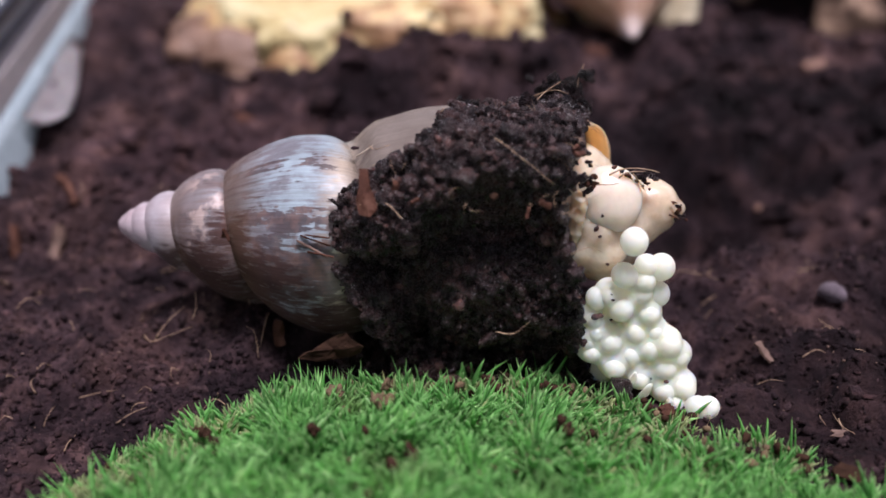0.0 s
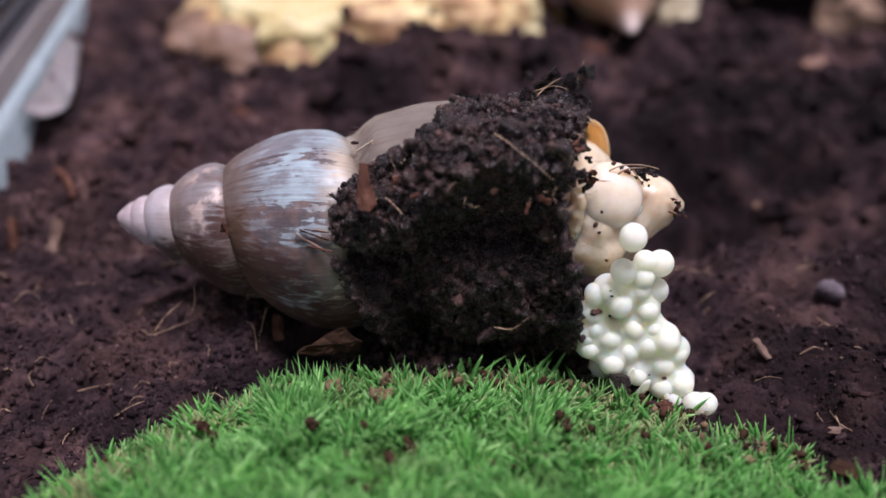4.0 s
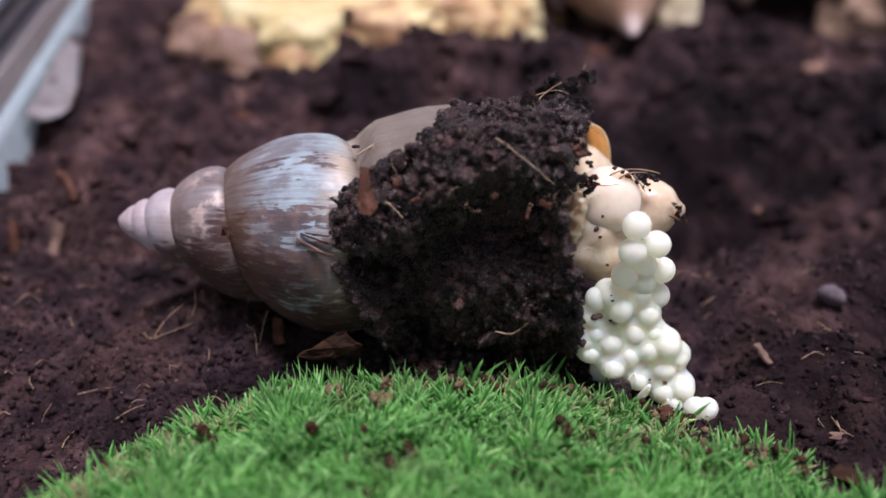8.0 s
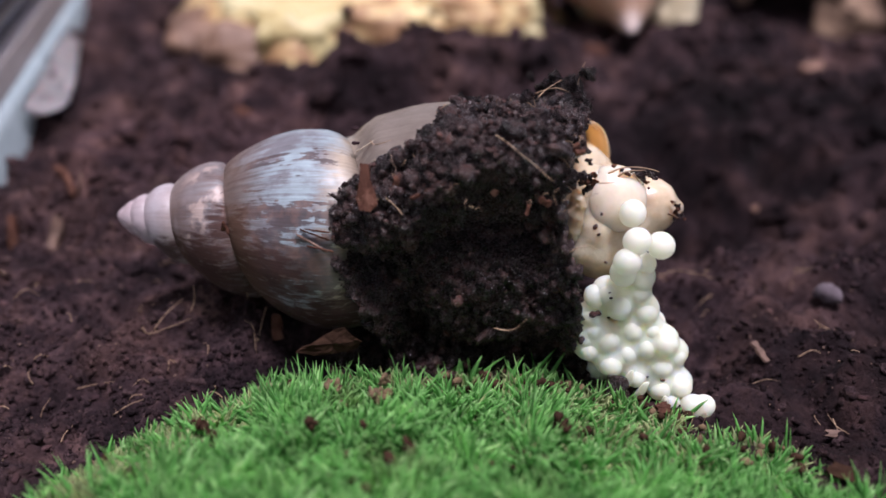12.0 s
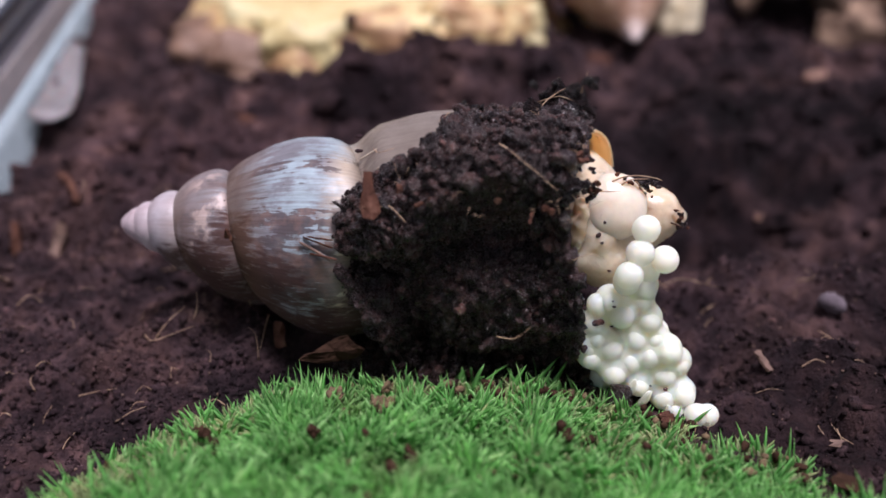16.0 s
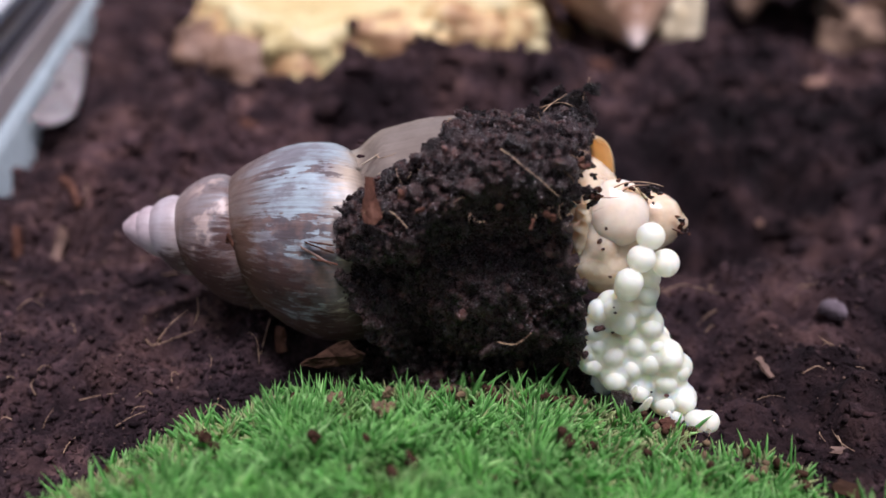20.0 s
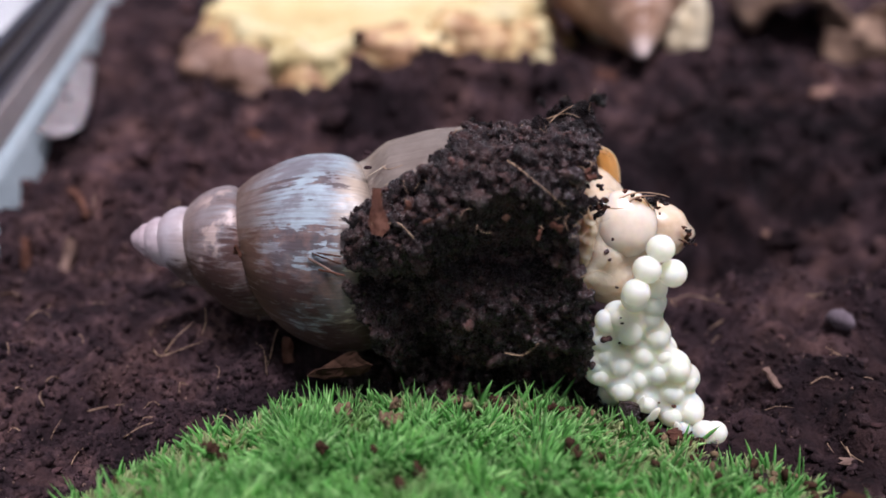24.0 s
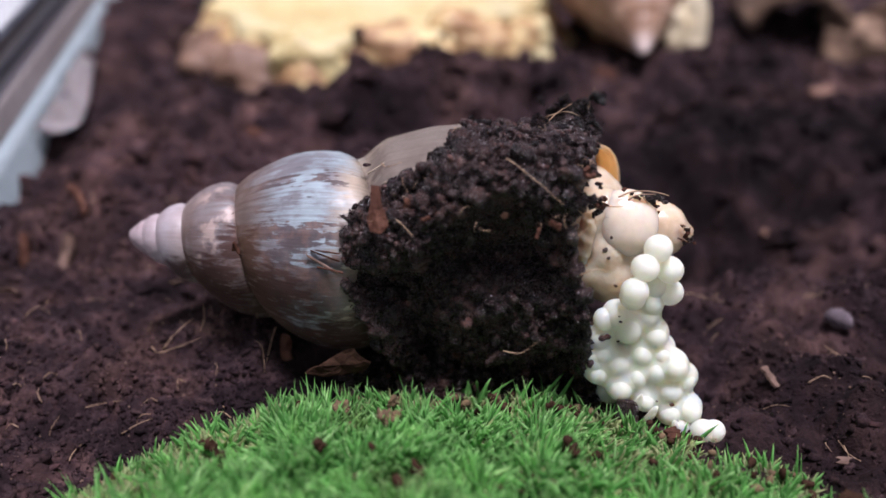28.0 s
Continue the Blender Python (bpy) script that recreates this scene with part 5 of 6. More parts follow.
def moss_cushion():
    moss = empty("moss_cushion", pose(0, MY, 0.003), "bright green dome of moss growing on the soil", "moss")
    rng = np.random.default_rng(17)
    n = 30
    # peaty base
    verts, faces = [], []
    for i in range(n + 1):
        for k in range(72):
            a, r = 2 * math.pi * k / 72, 1.02 * i / n
            x, y = MX + MRX * (1.16 if math.cos(a) > 0 else 1) * r * math.copysign(abs(math.cos(a)) ** 1.14, math.cos(a)), MY + MRY * r * math.sin(a)
            z = float(moss_top(np.array([x]), np.array([y]))[0][0]) if i < n else -0.002
            verts.append((x, y - MY, z - 0.003))
    for i in range(n):
        for k in range(72):
            j = (k + 1) % 72
            faces.append((i * 72 + k, i * 72 + j, (i + 1) * 72 + j, (i + 1) * 72 + k))
    put("moss_base", mesh_of("moss_base", verts, faces, MOSSBASE), moss, "brown mat under the moss shoots")
    # shoots: thin bent three-sided blades
    count = 44000
    x = rng.uniform(-0.088, 0.096, count)
    y = rng.uniform(-0.080, -0.017, count)
    z, q = moss_top(x, y)
    keep = q < 0.995 + 0.05 * rng.random(count)
    keep &= (vnoise(x / 0.007, y / 0.007, 41) > -0.72) | (rng.random(count) < 0.3)
    keep &= rng.random(count) > 0.85 * hill(x, y, -0.0035, -0.0190, 0.009, 0.008, 1.0)
    x, y, z, q = x[keep], y[keep], z[keep], q[keep]
    c = len(x)
    tuft = 2 * math.pi * vnoise(x / 0.006, y / 0.006, 42)
    ang = tuft + rng.normal(0, 0.6, c)
    lean = np.abs(rng.normal(0.10, 0.20, c)) + 0.06 * np.clip(q, 0, 1)
    out = np.arctan2((y - MY) / MRY ** 2, (x - MX) / MRX ** 2)
    dx = np.cos(ang) * lean + np.cos(out) * 0.22 * q
    dy = np.sin(ang) * lean + np.sin(out) * 0.22 * q
    length = (0.0040 + 0.0036 * rng.random(c) ** 1.5) * (1 + 0.42 * vnoise(x / 0.0045, y / 0.0045, 43)) * np.where(q > np.where(x < 0, 0.82, 0.93), 0.72, 1.0) * (1 - 0.15 * hill(x, y, 0.046, -0.034, 0.020, 0.012, 1.0))
    dry = (q > np.where(x < 0, 0.70, 0.84) + 0.14 * vnoise(x / 0.007, y / 0.007, 44)) & (rng.random(c) < 0.72)
    dry |= rng.random(c) < 0.85 * hill(x, y, 0.035, -0.037, 0.028, 0.013, 1.0) + 0.5 * hill(x, y, -0.054, -0.044, 0.016, 0.016, 1.0)
    length *= np.where(dry, 0.62, 1.0)
    wide = 0.00028 + 0.00042 * rng.random(c) ** 1.8
    d = np.stack([dx, dy, np.ones(c)], -1)
    d /= np.linalg.norm(d, axis=1)[:, None]
    side = np.cross(d, np.stack([np.cos(ang + 1.3), np.sin(ang + 1.3), np.zeros(c)], -1))
    side /= np.linalg.norm(side, axis=1)[:, None]
    third = np.cross(d, side)
    bend = np.stack([np.cos(ang), np.sin(ang), -0.2 * np.ones(c)], -1) * (length * rng.uniform(0.0, 0.55, c))[:, None]
    base = np.stack([x, y - MY, z - 0.003 - 0.0014], -1)
    rings = []
    for s, w in ((0.0, 0.9), (0.5, 1.05), (0.82, 0.62)):
        mid = base + d * (length * s)[:, None] + bend * s * s
        for k in range(3):
            a = 2 * math.pi * k / 3
            rings.append(mid + (side * math.cos(a) + third * math.sin(a) * 0.5) * (wide * w)[:, None])
    rings.append(base + d * length[:, None] + bend)
    v = np.stack(rings, 1)
    tri = []
    for lv in range(2):
        for k in range(3):
            a, b = lv * 3 + k, lv * 3 + (k + 1) % 3
            tri += [(a, b, b + 3), (a, b + 3, a + 3)]
    tri += [(6 + k, 6 + (k + 1) % 3, 9) for k in range(3)]
    for name, pick, mat_, label in (("shoot_mat", ~dry, MOSS, "dense bright green moss shoots"), ("rim_mat", dry, MOSSDRY, "short olive brown shoots along the rim")):
        vv = v[pick].reshape(-1, 3)
        f = (np.array(tri)[None] + (np.arange(int(pick.sum())) * 10)[:, None, None]).reshape(-1, 3)
        me = bpy.data.meshes.new(name)
        me.vertices.add(len(vv))
        me.vertices.foreach_set("co", vv.ravel())
        me.loops.add(f.size)
        me.loops.foreach_set("vertex_index", f.ravel().astype(np.int32))
        me.polygons.add(len(f))
        me.polygons.foreach_set("loop_start", np.arange(0, f.size, 3, dtype=np.int32))
        me.polygons.foreach_set("use_smooth", np.ones(len(f), bool))
        me.update(calc_edges=True)
        tip = me.attributes.new("tip", "FLOAT", "POINT")
        tip.data.foreach_set("value", np.tile(np.array([0.0] * 3 + [0.35] * 3 + [0.75] * 3 + [1.0]), int(pick.sum())))
        me.materials.append(mat_)
        tagged(put(name, me, moss, label), kind="stuff")
    # soil bits lying among the shoots
    for k in range(150):
        px, py = rng.uniform(-0.062, 0.06), rng.uniform(-0.062, -0.024)
        if k > 70:
            px = rng.uniform(0.018, 0.062) if k < 100 else rng.uniform(-0.028, 0.020)
            py = MY + MRY * math.sqrt(max(0.0, rng.uniform(0.82, 0.99) - abs((px - MX) / MRX / 1.16) ** 1.75))
        zz, qq = moss_top(np.array([px]), np.array([py]))
        if qq[0] > 0.98:
            continue
        bm = bmesh.new()
        r = float(rng.uniform(0.0003, 0.0010))
        ball(bm, (0, 0, 0), r, 1.3, 0.8, 0.8, sub=2)
        rough_up(bm, r * 0.5, 900, k)
        s = part("soil_bit", bm, EARTH if k % 4 == 0 else LEAFLITTER, moss, "brown soil bit among the shoots")
        s.matrix_local = pose(px, py - MY, float(zz[0]) - 0.003 + 0.0024, *rng.uniform(0, 180, 3))
    for k, (px, py, r) in enumerate(((-0.0185, -0.0319, 13), (-0.0106, -0.0347, 15), (-0.0101, -0.0304, 11), (-0.0092, -0.0340, 9), (-0.0202, -0.0450, 9), (-0.0127, -0.0435, 8), (-0.0051, -0.0488, 11), (-0.0400, -0.0399, 9), (-0.0380, -0.0418, 8), (0.0189, -0.0402, 12), (0.0201, -0.0415, 9))):
        bm = bmesh.new()
        ball(bm, (0, 0, 0), r * 1e-4, 1.3, 0.8, 0.6, sub=3)
        rough_up(bm, r * 1.1e-4, 1100, k, r * 5e-5)
        zz = float(moss_top(np.array([px]), np.array([py]))[0][0])
        part("soil_bit", bm, EARTH if k < 4 else LEAFLITTER, moss, "tan soil bit among the shoots" if k < 4 else "dark soil bit among the shoots").matrix_local = pose(px, py - MY, zz - 0.003 + (0.0048 if k < 4 else 0.0036), 20 * k, 30 * k, 50 * k)


MOSSDRY = noisy("dry_moss", [(0.3, (0.09, 0.105, 0.04)), (0.5, (0.19, 0.26, 0.09)), (0.7, (0.30, 0.33, 0.15)), (0.8, (0.27, 0.19, 0.10))], 420, 0.6, 0.2, 2000, 0.0001, island=0.4)
MOSSBASE = noisy("moss_mat", [(0.3, (0.05, 0.11, 0.025)), (0.6, (0.10, 0.22, 0.05)), (0.8, (0.10, 0.12, 0.05))], 240, 0.9, 0.8, 1200, 0.0005)


# ---------------------------------------------------------------- dish and other things at the back
def rock_dish():
    dish = empty("feeding_dish", pose(-0.033, 0.1995, 0.004), "cream and brown rock-shaped resin feeding dish on the soil", "feeding dish")
    n = 120

    def rim(a):
        r = 0.0645 + 0.004 * math.sin(3 * a + 0.6) + 0.0035 * math.sin(7 * a + 1.9) + 0.0025 * math.sin(13 * a) + 0.0025 * noise.noise(Vector((math.cos(a) * 4, math.sin(a) * 4, 1)))
        return r

    def ring_mesh(name, profile, mat_, label, amp, seed, a0=0.0, a1=2 * math.pi, lobe=0.0):
        bm = bmesh.new()
        rows = []
        for i in range(n + 1):
            a = a0 + (a1 - a0) * i / n
            rows.append([bm.verts.new((math.cos(a) * (rim(a) * k + e), math.sin(a) * (rim(a) * k + e) * 0.92, z)) for k, e, z in profile])
        for p, q in zip(rows, rows[1:]):
            for j in range(len(profile) - 1):
                bm.faces.new((p[j], q[j], q[j + 1], p[j + 1]))
        bmesh.ops.recalc_face_normals(bm, faces=bm.faces)
        rough_up(bm, amp, 70, seed, amp * 0.45)
        return part(name, bm, mat_, dish, label)

    z = 0.0205
    side = [(1.0, 0.017, -0.006)] + [(1.0, 0.017 - 0.018 * s ** 0.9, -0.004 + (z + 0.004) * s) for s in (0.15, 0.3, 0.45, 0.6, 0.75, 0.88, 1.0)] + [(0.97, 0, z + 0.0005)]
    ring_mesh("outer_wall", side, TAN, "stained tan rocky side", 0.0035, 2)
    top = [(1.0, 0.0022, z - 0.003), (1.0, 0.0010, z - 0.0005), (0.985, 0, z + 0.0012), (0.93, 0, z + 0.001), (0.88, 0, z), (0.80, 0, z - 0.002), (0.72, 0, z - 0.0055), (0.60, 0, z - 0.0075), (0.4, 0, z - 0.008), (0.2, 0, z - 0.008), (0.001, 0, z - 0.008)]
    ring_mesh("basin", top, CREAM, "pale yellow basin", 0.0028, 5)
    # rosy boulder lobes standing out of the side
    for k, (x, y, zz, r, sx, sy, sz, mat_) in enumerate(((-0.036, -0.0620, -0.001, 0.0175, 1.10, 0.62, 0.95, ROSE), (-0.053, -0.0490, -0.002, 0.0165, 1.00, 0.66, 1.0, ROSE), (-0.066, -0.026, 0.003, 0.014, 0.7, 1.0, 1.0, ROSE), (-0.018, -0.0630, 0.006, 0.0160, 0.85, 0.55, 0.98, CREAM),
                                                         (0.014, -0.057, 0.0135, 0.0145, 1.5, 0.8, 0.85, TAN), (0.044, -0.047, 0.0135, 0.0135, 1.3, 0.9, 0.9, TAN), (0.066, -0.032, 0.007, 0.0105, 0.6, 0.7, 1.2, TAN),
                                                         (-0.006, -0.066, 0.002, 0.0080, 0.9, 0.5, 0.9, CREAM), (0.0715, -0.0300, 0.0150, 0.0042, 0.8, 0.8, 1.3, CREAM), (0.0725, -0.0290, 0.0070, 0.0046, 0.8, 0.8, 1.3, CREAM), (0.0690, -0.0370, 0.0040, 0.0040, 1, 0.8, 1.0, CREAM))):
        bm = bmesh.new()
        ball(bm, (x * 0.92, y + 0.004, zz), r, sx, sy, sz, sub=4)
        for v in bm.verts:
            for i, (c, w) in enumerate(zip((x * 0.92, y + 0.004, zz), (r * sx, r * sy, r * sz))):
                u = (v.co[i] - c) / w
                v.co[i] = c + w * math.copysign(min(1.0, abs(u)) ** 0.72, u)
        rough_up(bm, 0.0060, 58, k + 3, 0.0024)
        part("rock_lobe", bm, mat_, dish, "rosy brown rock lobe" if mat_ is ROSE else "cream and tan rock lobe")
    for k, (x, y, zz, r) in enumerate(((0.0010, -0.0600, 0.0240, 0.0019), (0.0300, -0.0600, 0.0225, 0.0014), (0.040, -0.060, 0.0170, 0.0022), (0.058, -0.048, 0.012, 0.0035), (-0.060, -0.044, 0.021, 0.0020), (0.024, -0.066, 0.0180, 0.0012), (-0.072, -0.010, 0.0185, 0.003))):
        bm = bmesh.new()
        ball(bm, (x, y, zz), r, 1.2, 1, 0.8, sub=2)
        rough_up(bm, r * 0.5, 500, k)
        part("soil_bit", bm, CRUMB, dish, "dark soil bit stuck to the dish")


def bone_fragment():
    ob = empty("bone_fragment", pose(0.0866, 0.1640, 0.0120, -22, 0, 0), "cream two-lobed cuttlebone fragment standing in the soil", "fragment")
    for k, (x, r, h) in enumerate(((-0.0035, 0.0046, 0.016), (0.0030, 0.0052, 0.019))):
        bm = bmesh.new()
        ball(bm, (x, 0.0, 0.010), r, 0.95, 0.7, h / r * 0.85, sub=4)
        rough_up(bm, 0.0014, 170, k, 0.0005)
        part("lobe", bm, BONE, ob)


def bark_hide(x, y, z, yaw, w, h, deep, seed, label, roll=0):
    """A curved piece of cork bark, an arch over the soil."""
    ob = empty("bark_piece", pose(x, y, z, 0, roll, yaw), label, "bark")
    bm = bmesh.new()
    n, m = 40, 14
    rows = []
    for i in range(n + 1):
        a = math.pi * i / n
        rows.append([bm.verts.new((-math.cos(a) * w / 2, deep * j / m, math.sin(a) ** 0.8 * h + 0.002 * noise.noise(Vector((i * 0.3, j * 0.3, seed))))) for j in range(m + 1)])
    for p, q in zip(rows, rows[1:]):
        for j in range(m):
            bm.faces.new((p[j], p[j + 1], q[j + 1], q[j]))
    bmesh.ops.recalc_face_normals(bm, faces=bm.faces)
    rough_up(bm, 0.003, 110, seed, 0.0015)
    bmesh.ops.solidify(bm, geom=bm.faces[:], thickness=0.004)
    part("bark", bm, CORK, ob)


# ---------------------------------------------------------------- small litter on the soil
def litter_chip(name, x, y, w, h, d, turn, mat_, seed, label, lift=0.0):
    bm = bmesh.new()
    flake(bm, w, h, d, seed)
    ob = tagged(part(name, bm, mat_, None, smooth=False), label, "chip")
    ob.matrix_world = pose(x, y, ground_at(x, y) + d * 0.4 + lift, *turn)
    return ob


def litter():
    chip = "reddish brown bark chip lying on the soil"
    litter_chip("bark_chip", -0.0600, 0.0925, 0.0070, 0.0042, 0.0018, (35, 10, -30), BARK, 1, chip, 0.001)
    litter_chip("bark_chip", 0.0545, 0.1460, 0.0085, 0.0040, 0.0018, (40, 0, -30), BARK, 2, chip, 0.001)
    litter_chip("wood_chip", 0.1290, 0.1400, 0.0105, 0.0032, 0.0016, (25, 0, 18), ORANGECHIP, 3, "pale orange wood chip lying on the soil", 0.001)
    litter_chip("wood_chip", 0.0622, -0.0138, 0.0020, 0.0046, 0.0005, (25, 10, 40), PALECHIP, 5, "small tan wood chip on the soil", 0.0008)
    litter_chip("bark_chip", 0.0700, -0.0335, 0.0050, 0.0013, 0.0005, (25, 0, -5), PALECHIP, 6, chip, 0.0008)
    litter_chip("bark_chip", 0.0655, -0.0450, 0.0056, 0.0024, 0.0005, (20, 8, -20), LEAFLITTER, 7, "dry brown leaf flake beside the moss", 0.001)
    litter_chip("wood_chip", 0.0850, 0.0470, 0.0040, 0.0026, 0.0012, (30, 0, 10), PALECHIP, 8, "small tan wood chip on the soil", 0.001)
    litter_chip("bark_chip", -0.0955, 0.0480, 0.0022, 0.0125, 0.0014, (10, 10, 38), BARK, 9, "curled brown bark strip by the tank wall", 0.002)
    litter_chip("bark_chip", -0.0950, 0.0350, 0.0028, 0.0075, 0.0014, (50, 0, -10), PALECHIP, 10, "pale brown bark strip by the tank wall", 0.002)
    litter_chip("bark_chip", -0.1050, 0.0340, 0.0025, 0.0085, 0.0014, (60, 0, 5), BARK, 11, "brown bark strip by the tank wall", 0.002)
    bm = bmesh.new()
    curl = [[bm.verts.new((-0.1000 + 0.0022 * math.cos(u * 0.75 + 0.3) + 0.0004 * v, 0.0140 - 0.0050 * u / 6, ground_at(-0.1, 0.012) + 0.0018 + 0.0024 * math.sin(u * 0.75 + 0.3) + 0.0006 * v)) for v in (0, 1, 2)] for u in range(7)]
    for p, q in zip(curl, curl[1:]):
        for k in range(2):
            bm.faces.new((p[k], q[k], q[k + 1], p[k + 1]))
    bmesh.ops.solidify(bm, geom=bm.faces[:], thickness=0.0003)
    tagged(part("dry_leaf", bm, PALECHIP, None), "curled tan leaf strip lying on the soil", "dry leaf")
    bm = bmesh.new()
    edge = ((-0.0062, -0.0010), (-0.0035, 0.0004), (-0.0010, 0.0014), (0.0015, 0.0026), (0.0030, 0.0030), (0.0042, 0.0014), (0.0060, 0.0004), (0.0052, -0.0016), (0.0010, -0.0024), (-0.0030, -0.0022))
    ring = [bm.verts.new((x, y, 22 * x * x + 0.0005 * math.sin(x * 1300 + y * 600))) for x, y in edge]
    hub = bm.verts.new((0.0005, 0.0, 0.0004))
    for k in range(len(ring)):
        bm.faces.new((ring[k], hub, ring[(k + 1) % len(ring)]))
    bmesh.ops.recalc_face_normals(bm, faces=bm.faces)
    bmesh.ops.subdivide_edges(bm, edges=bm.edges[:], cuts=3, use_grid_fill=True)
    rough_up(bm, 0.0006, 420, 2, 0.0002)
    bmesh.ops.solidify(bm, geom=bm.faces[:], thickness=0.0003)
    leaf = tagged(part("dry_leaf", bm, LEAFLITTER, None, smooth=False), "curled dry brown leaf piece leaning between shell and moss", "dry leaf")
    leaf.matrix_world = pose(-0.0208, -0.0195, 0.0152, 82, -2, 6)
    litter_chip("bark_chip", 0.0180, -0.0185, 0.0065, 0.0028, 0.0009, (35, 0, -10), BARK, 13, chip, 0.004)
    litter_chip("bark_chip", 0.0395, -0.0300, 0.0030, 0.0018, 0.0007, (25, 0, 20), BARK, 14, chip, 0.002)
    for k, (x, y) in enumerate(((0.0375, -0.0290), (0.0398, -0.0286), (0.0420, -0.0294), (0.0405, -0.0300), (0.0440, -0.0305))):
        litter_chip("earth_crumb", x, y, 0.0015, 0.0012, 0.0009, (20 * k, 30, 40 * k), EARTH if k % 2 else LEAFLITTER, 30 + k, "loose brown earth crumb at the foot of the eggs", 0.0006)
    litter_chip("soil_flake", 0.0320, -0.0262, 0.0040, 0.0036, 0.0010, (70, 0, -12), WETSOIL, 15, "black soil flake at the foot of the eggs", 0.004)
    litter_chip("bark_chip", -0.0330, -0.0080, 0.0026, 0.0050, 0.0012, (55, 0, 10), BARK, 16, chip, 0.002)
    litter_chip("wood_chip", 0.0922, 0.0728, 0.0019, 0.0015, 0.0008, (30, 0, -10), ORANGECHIP, 18, "small tan wood chip on the soil", 0.001)
    bm = bmesh.new()
    ball(bm, (0, 0, 0), 0.0028, 1.0, 0.9, 0.7, sub=3)
    rough_up(bm, 0.0014, 380, 4, 0.0004)
    st = tagged(part("pebble", bm, PEBBLE, None), "small rounded grey pebble half sunk in soil", "pebble")
    st.matrix_world = pose(0.0836, 0.0060, ground_at(0.0836, 0.006) + 0.0002)
    fibre = "thin pale root fibre lying on the soil"
    lines = [((-0.0610, -0.0055, 0.0012), (-0.0602, -0.0061, 0.0010), (-0.0587, -0.0071, 0.0010), (-0.0553, -0.0058, 0.0010), (-0.0505, -0.0056, 0.0010)),
             ((-0.0583, -0.0065, 0.0010), (-0.0558, -0.0048, 0.0016), (-0.0531, -0.0011, 0.0012)),
             ((-0.0508, -0.0048, 0.0012), (-0.0498, -0.0040, 0.0035), (-0.0497, -0.0032, 0.0065)),
             ((-0.0384, -0.0060, 0.0045), (-0.0382, -0.0070, 0.0075), (-0.0390, -0.0075, 0.0100)),
             ((-0.0350, -0.0060, 0.0045), (-0.0356, -0.0080, 0.0025), (-0.0364, -0.0110, 0.0010)),
             ((-0.0420, -0.0235, 0.0050), (-0.0422, -0.0228, 0.0035), (-0.0425, -0.0219, 0.0010)),
             ((-0.0805, -0.0130, 0.0012), (-0.0794, -0.0122, 0.0016), (-0.0783, -0.0115, 0.0010)),
             ((-0.0857, -0.0152, 0.0010), (-0.0850, -0.0149, 0.0014), (-0.0843, -0.0147, 0.0010)),
             ((-0.0718, -0.0167, 0.0012), (-0.0674, -0.0170, 0.0016), (-0.0636, -0.0175, 0.0012)),
             ((-0.0625, -0.0232, 0.0012), (-0.0592, -0.0228, 0.0020), (-0.0562, -0.0224, 0.0012)),
             ((-0.0690, -0.0314, 0.0012), (-0.0700, -0.0279, 0.0016), (-0.0689, -0.0258, 0.0010)),
             ((0.0499, 0.0179, 0.0012), (0.0548, 0.0193, 0.0014), (0.0608, 0.0141, 0.0014), (0.0691, 0.0123, 0.0010)),
             ((0.0701, -0.0306, 0.0012), (0.0704, -0.0322, 0.0016), (0.0702, -0.0338, 0.0010)),
             ((0.0205, -0.0262, 0.0075), (0.0226, -0.0268, 0.0072), (0.0250, -0.0272, 0.0062)),
             ((0.0930, -0.0060, 0.0015), (0.0960, -0.0085, 0.0025), (0.0990, -0.0100, 0.0012))]
    for k, pts in enumerate(lines):
        p = [(x, y, ground_at(x, y) + z * 0.7) for x, y, z in pts]
        tagged(part("root_fibre", tube(p, 0.00014 if k < 6 else 0.00012), ROOT, None), fibre, "root fibre", "root fibres on the soil")
    rng = np.random.default_rng(23)
    for k in range(130):
        x, y = rng.uniform(-0.095, 0.095), rng.uniform(-0.04, 0.05)
        if abs(x) < 0.035 and y > -0.03:
            continue
        a, l = rng.uniform(0, 6.3), rng.uniform(0.0015, 0.006)
        p = []
        for s in (-0.5, 0.0, 0.5):
            qx, qy = x + math.cos(a) * l * s + rng.normal(0, 0.0003), y + math.sin(a) * l * s + rng.normal(0, 0.0003)
            p.append((qx, qy, ground_at(qx, qy) + 0.0006 + (0.0008 if s == 0 else 0)))
        tagged(part("root_fibre", tube(p, rng.uniform(0.00006, 0.00014), 4), ROOT, None), fibre, "root fibre", "root fibres on the soil")


SNAIL, SWELLING = laying_snail()
soil_clump()
EGGS = egg_heap()
moss_cushion()
SNAIL_BACK = creeping_snail()
rock_dish()
bone_fragment()
bark_hide(0.1400, 0.1930, 0.0085, -6, 0.045, 0.021, 0.050, 5, "brown cork bark arch with a dark hollow on the soil", 15)
bark_hide(0.1830, 0.1960, 0.000, 78, 0.030, 0.018, 0.032, 3, "brown arched cork bark piece on the soil")
bark_hide(0.2080, 0.2000, 0.000, 98, 0.040, 0.024, 0.034, 8, "brown curled cork bark piece on the soil")
litter()
soil_crumbs()


# ---------------------------------------------------------------- what moves
def glide(ob, rows, turns=None):
    """Key a thing through places, rolling it a little from row to row."""
    scale = ob.scale.copy()
    walk(ob, [(t, pose(x, y, z, (turns or 0) * i, 0.6 * (turns or 0) * i, 0)) for i, (t, x, y, z) in enumerate(rows)])
    ob.scale = scale


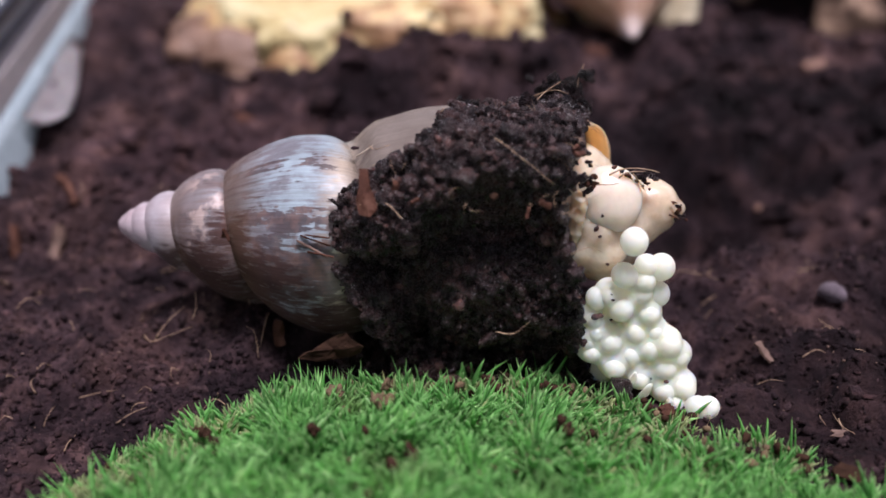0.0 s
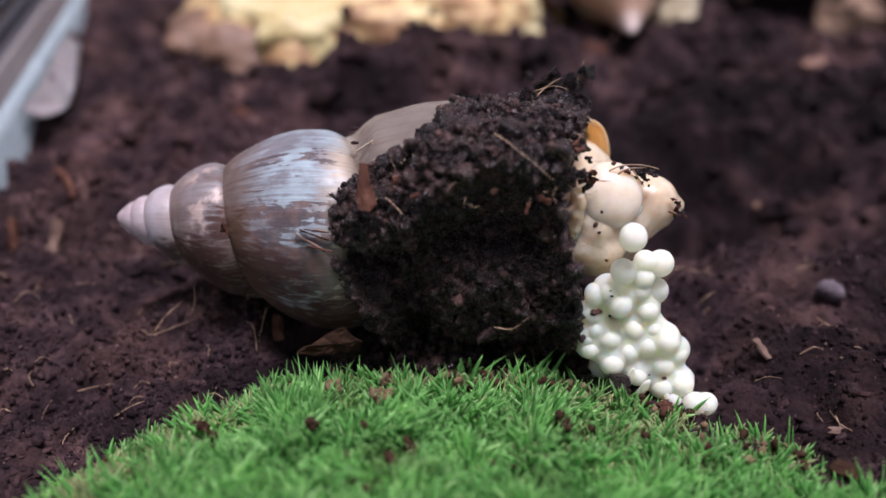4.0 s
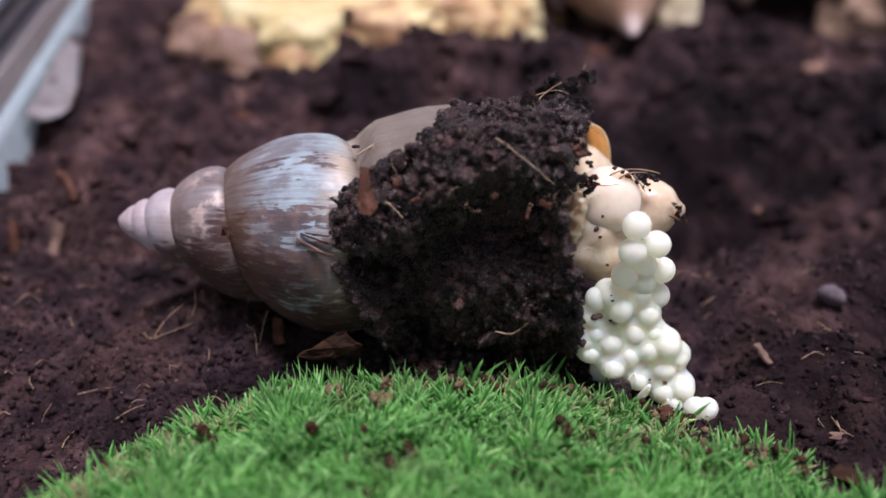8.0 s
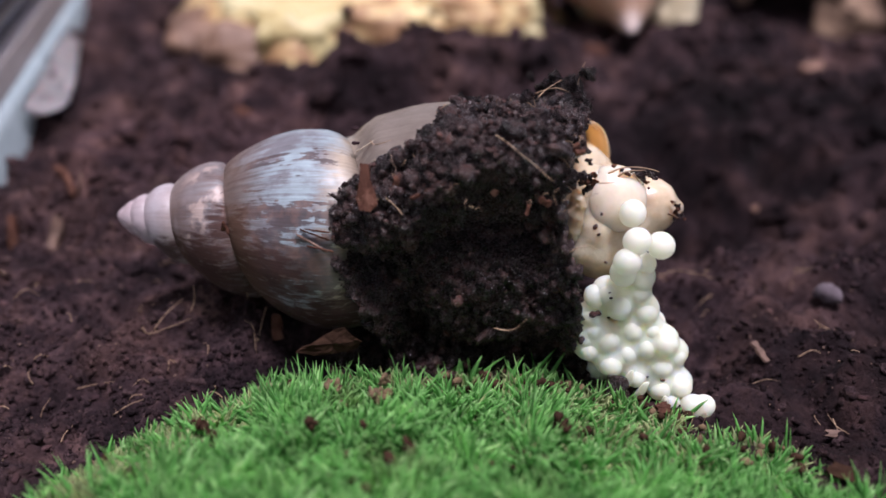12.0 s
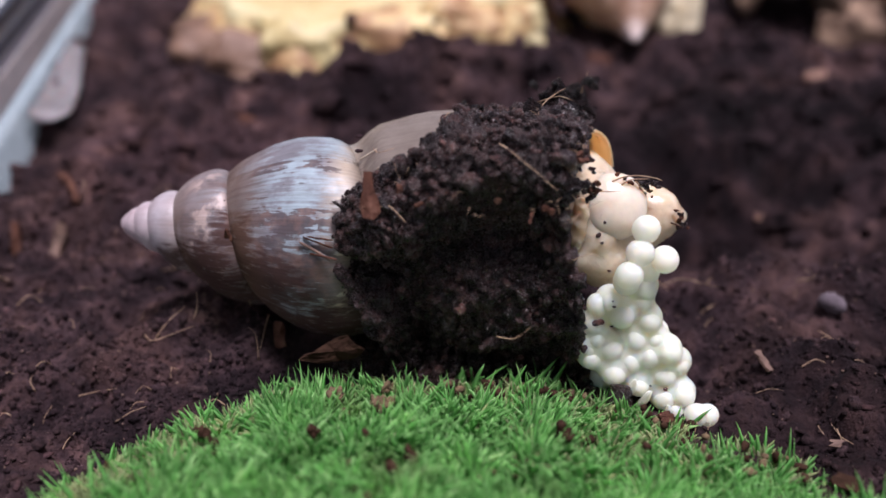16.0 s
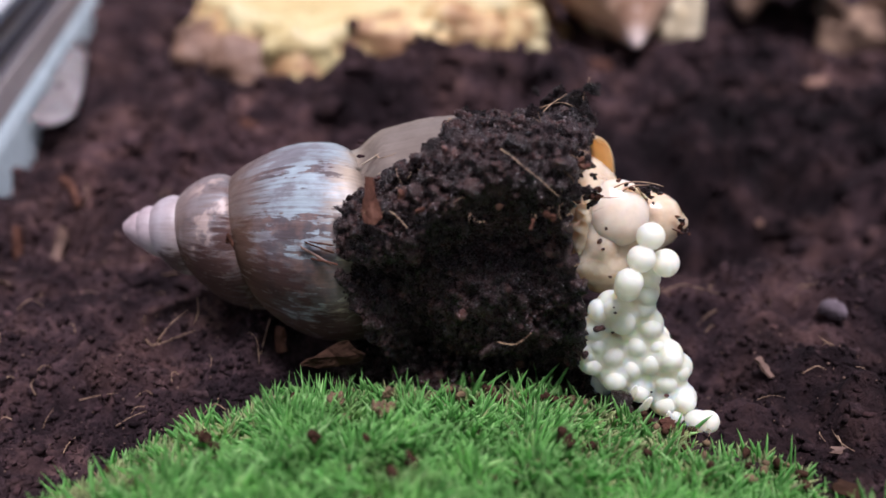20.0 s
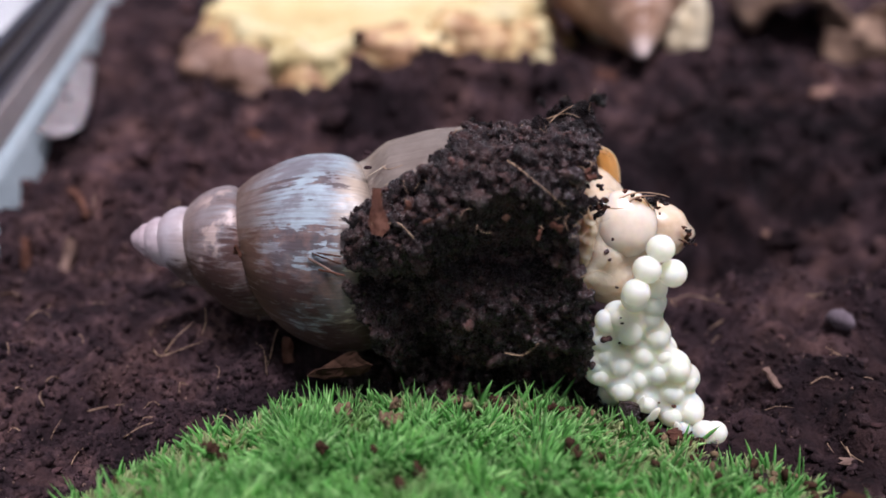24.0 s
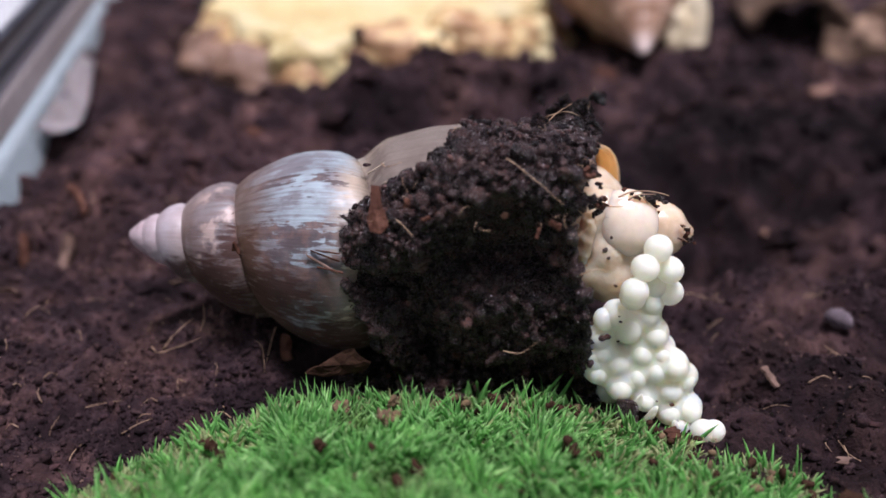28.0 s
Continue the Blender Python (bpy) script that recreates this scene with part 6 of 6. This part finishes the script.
def motions():
    # the topmost egg settles down the heap as the next ones come
    glide(EGGS["first"], [(0, 0.0325, -0.019, 0.0377), (3.5, 0.0324, -0.019, 0.0379), (5.5, 0.0325, -0.02, 0.0374), (6.5, 0.0325, -0.02, 0.0370), (7, 0.0325, -0.02, 0.0368), (8, 0.0322, -0.02, 0.0364),
                          (9, 0.0325, -0.02, 0.0360), (11, 0.0322, -0.02, 0.0352), (11.5, 0.0316, -0.021, 0.0351), (12.5, 0.0314, -0.0215, 0.0344), (14.5, 0.0312, -0.022, 0.0341),
                          (17, 0.0312, -0.022, 0.0342), (20, 0.031, -0.022, 0.0341), (23.5, 0.031, -0.022, 0.0341), (28, 0.031, -0.022, 0.0340)], 3)
    glide(EGGS["second"], [(0, 0.0345, -0.004, 0.0351), (3.6, 0.0345, -0.004, 0.0353), (4.6, 0.0332, -0.014, 0.0401), (5.5, 0.0326, -0.018, 0.0414), (6, 0.0329, -0.018, 0.0413), (6.5, 0.0334, -0.018, 0.0408),
                           (7, 0.0346, -0.018, 0.0404), (7.5, 0.0358, -0.018, 0.0396), (7.8, 0.0364, -0.0185, 0.0377), (8, 0.0365, -0.0185, 0.0370), (9, 0.0369, -0.0185, 0.0368), (11, 0.0373, -0.0185, 0.0365),
                           (12.5, 0.0377, -0.0185, 0.0362), (14.5, 0.0378, -0.0185, 0.0355), (17, 0.0379, -0.0185, 0.0352), (20, 0.0377, -0.0185, 0.0358), (23.5, 0.0378, -0.0185, 0.0359), (25, 0.0377, -0.0185, 0.0355),
                           (26, 0.0379, -0.0185, 0.0352), (26.5, 0.0386, -0.018, 0.0340), (26.8, 0.0386, -0.017, 0.0314), (27, 0.0387, -0.0165, 0.0305), (28, 0.0387, -0.0165, 0.0302)], 7)
    glide(EGGS["third"], [(0, 0.0340, -0.003, 0.0345), (7, 0.0340, -0.003, 0.0350), (7.5, 0.0327, -0.0145, 0.0395), (7.7, 0.0325, -0.0175, 0.0407), (8, 0.0325, -0.019, 0.0410), (9, 0.0326, -0.019, 0.0412),
                          (11, 0.0328, -0.0195, 0.0399), (11.5, 0.0325, -0.02, 0.0389), (12, 0.033, -0.02, 0.0381), (12.5, 0.0332, -0.02, 0.0378), (14.5, 0.0331, -0.02, 0.0372), (17, 0.033, -0.02, 0.0376),
                          (20, 0.033, -0.02, 0.0375), (23.5, 0.0328, -0.02, 0.0375), (28, 0.0327, -0.02, 0.0375)], 5)
    glide(EGGS["fourth"], [(0, 0.0345, -0.002, 0.0339), (11, 0.0345, -0.002, 0.0351), (11.7, 0.0338, -0.010, 0.0380), (12, 0.0334, -0.0128, 0.0393), (12.5, 0.0329, -0.0175, 0.0411), (14.5, 0.0334, -0.018, 0.0411),
                           (17, 0.0342, -0.018, 0.0409), (20, 0.0345, -0.018, 0.0408), (23.5, 0.0351, -0.018, 0.0406), (25, 0.0351, -0.018, 0.0403), (26, 0.0355, -0.018, 0.0403), (26.5, 0.0365, -0.018, 0.0391),
                           (26.8, 0.0375, -0.0175, 0.0365), (27, 0.0377, -0.0175, 0.0356), (28, 0.0377, -0.0175, 0.0356)], 6)
    glide(EGGS["fifth"], [(0, 0.0345, -0.001, 0.0333), (25.9, 0.0345, -0.001, 0.0337), (26.5, 0.0347, -0.012, 0.0381), (26.8, 0.0347, -0.0165, 0.0400), (27, 0.0348, -0.0175, 0.0402), (28, 0.0351, -0.0175, 0.0399)], 6)
    # two eggs roll off the heap's far side
    glide(EGGS["faller"], [(0, 0.0386, -0.0165, 0.0307), (5.5, 0.0386, -0.0165, 0.0307), (8, 0.0387, -0.0165, 0.0303), (8.6, 0.0388, -0.0165, 0.0303), (8.7, 0.0393, -0.0165, 0.0279), (8.8, 0.0405, -0.018, 0.0208),
                           (8.9, 0.0411, -0.0195, 0.0164), (9.2, 0.0411, -0.0195, 0.0164), (28, 0.0411, -0.0195, 0.0164)], 20)
    glide(EGGS["faller_low"], [(0, 0.0385, -0.0165, 0.0249), (5.5, 0.0385, -0.0165, 0.0248), (8.6, 0.0386, -0.0165, 0.0247), (8.7, 0.0387, -0.0165, 0.0223), (8.8, 0.0392, -0.0165, 0.0194), (8.9, 0.0392, -0.0165, 0.0180),
                               (9.2, 0.0392, -0.0165, 0.0180), (28, 0.0392, -0.0165, 0.0180)], 15)
    # the swelling works from side to side with each egg
    s = [(0, 0.0), (3.5, -0.0003), (4.6, 0.0008), (5.5, -0.0004), (6.5, -0.0006), (7.3, 0.0008), (8, -0.0002), (9.5, 0.0), (11, 0.0006), (11.8, 0.0012), (12.5, 0.0003), (14.5, 0.0004), (17, 0.0006), (20, 0.0007),
         (21.5, 0.0006), (23.5, 0.0009), (25, 0.0012), (26.5, 0.0020), (27, 0.0015), (28, 0.0014)]
    walk(SWELLING, [(t, pose(0.0303 + d, -0.0060, 0.0386 - 0.2 * d, -33, 0, 0)) for t, d in s])
    # the other snail creeps away
    c = [(0, 0.0, 0.0), (1.5, 0.0, 0.0006), (3.5, 0.0003, 0.0021), (5.5, 0.0005, 0.0036), (8, 0.0006, 0.0040), (12.5, 0.0008, 0.0050), (14.5, 0.0010, 0.0056), (19, 0.0011, 0.0058), (23.5, 0.0014, 0.0060), (26.5, 0.0016, 0.0066), (28, 0.0022, 0.0082)]
    walk(SNAIL_BACK, [(t, pose(0.0655 + x, 0.1405 + y, 0.0185)) for t, x, y in c])


motions()
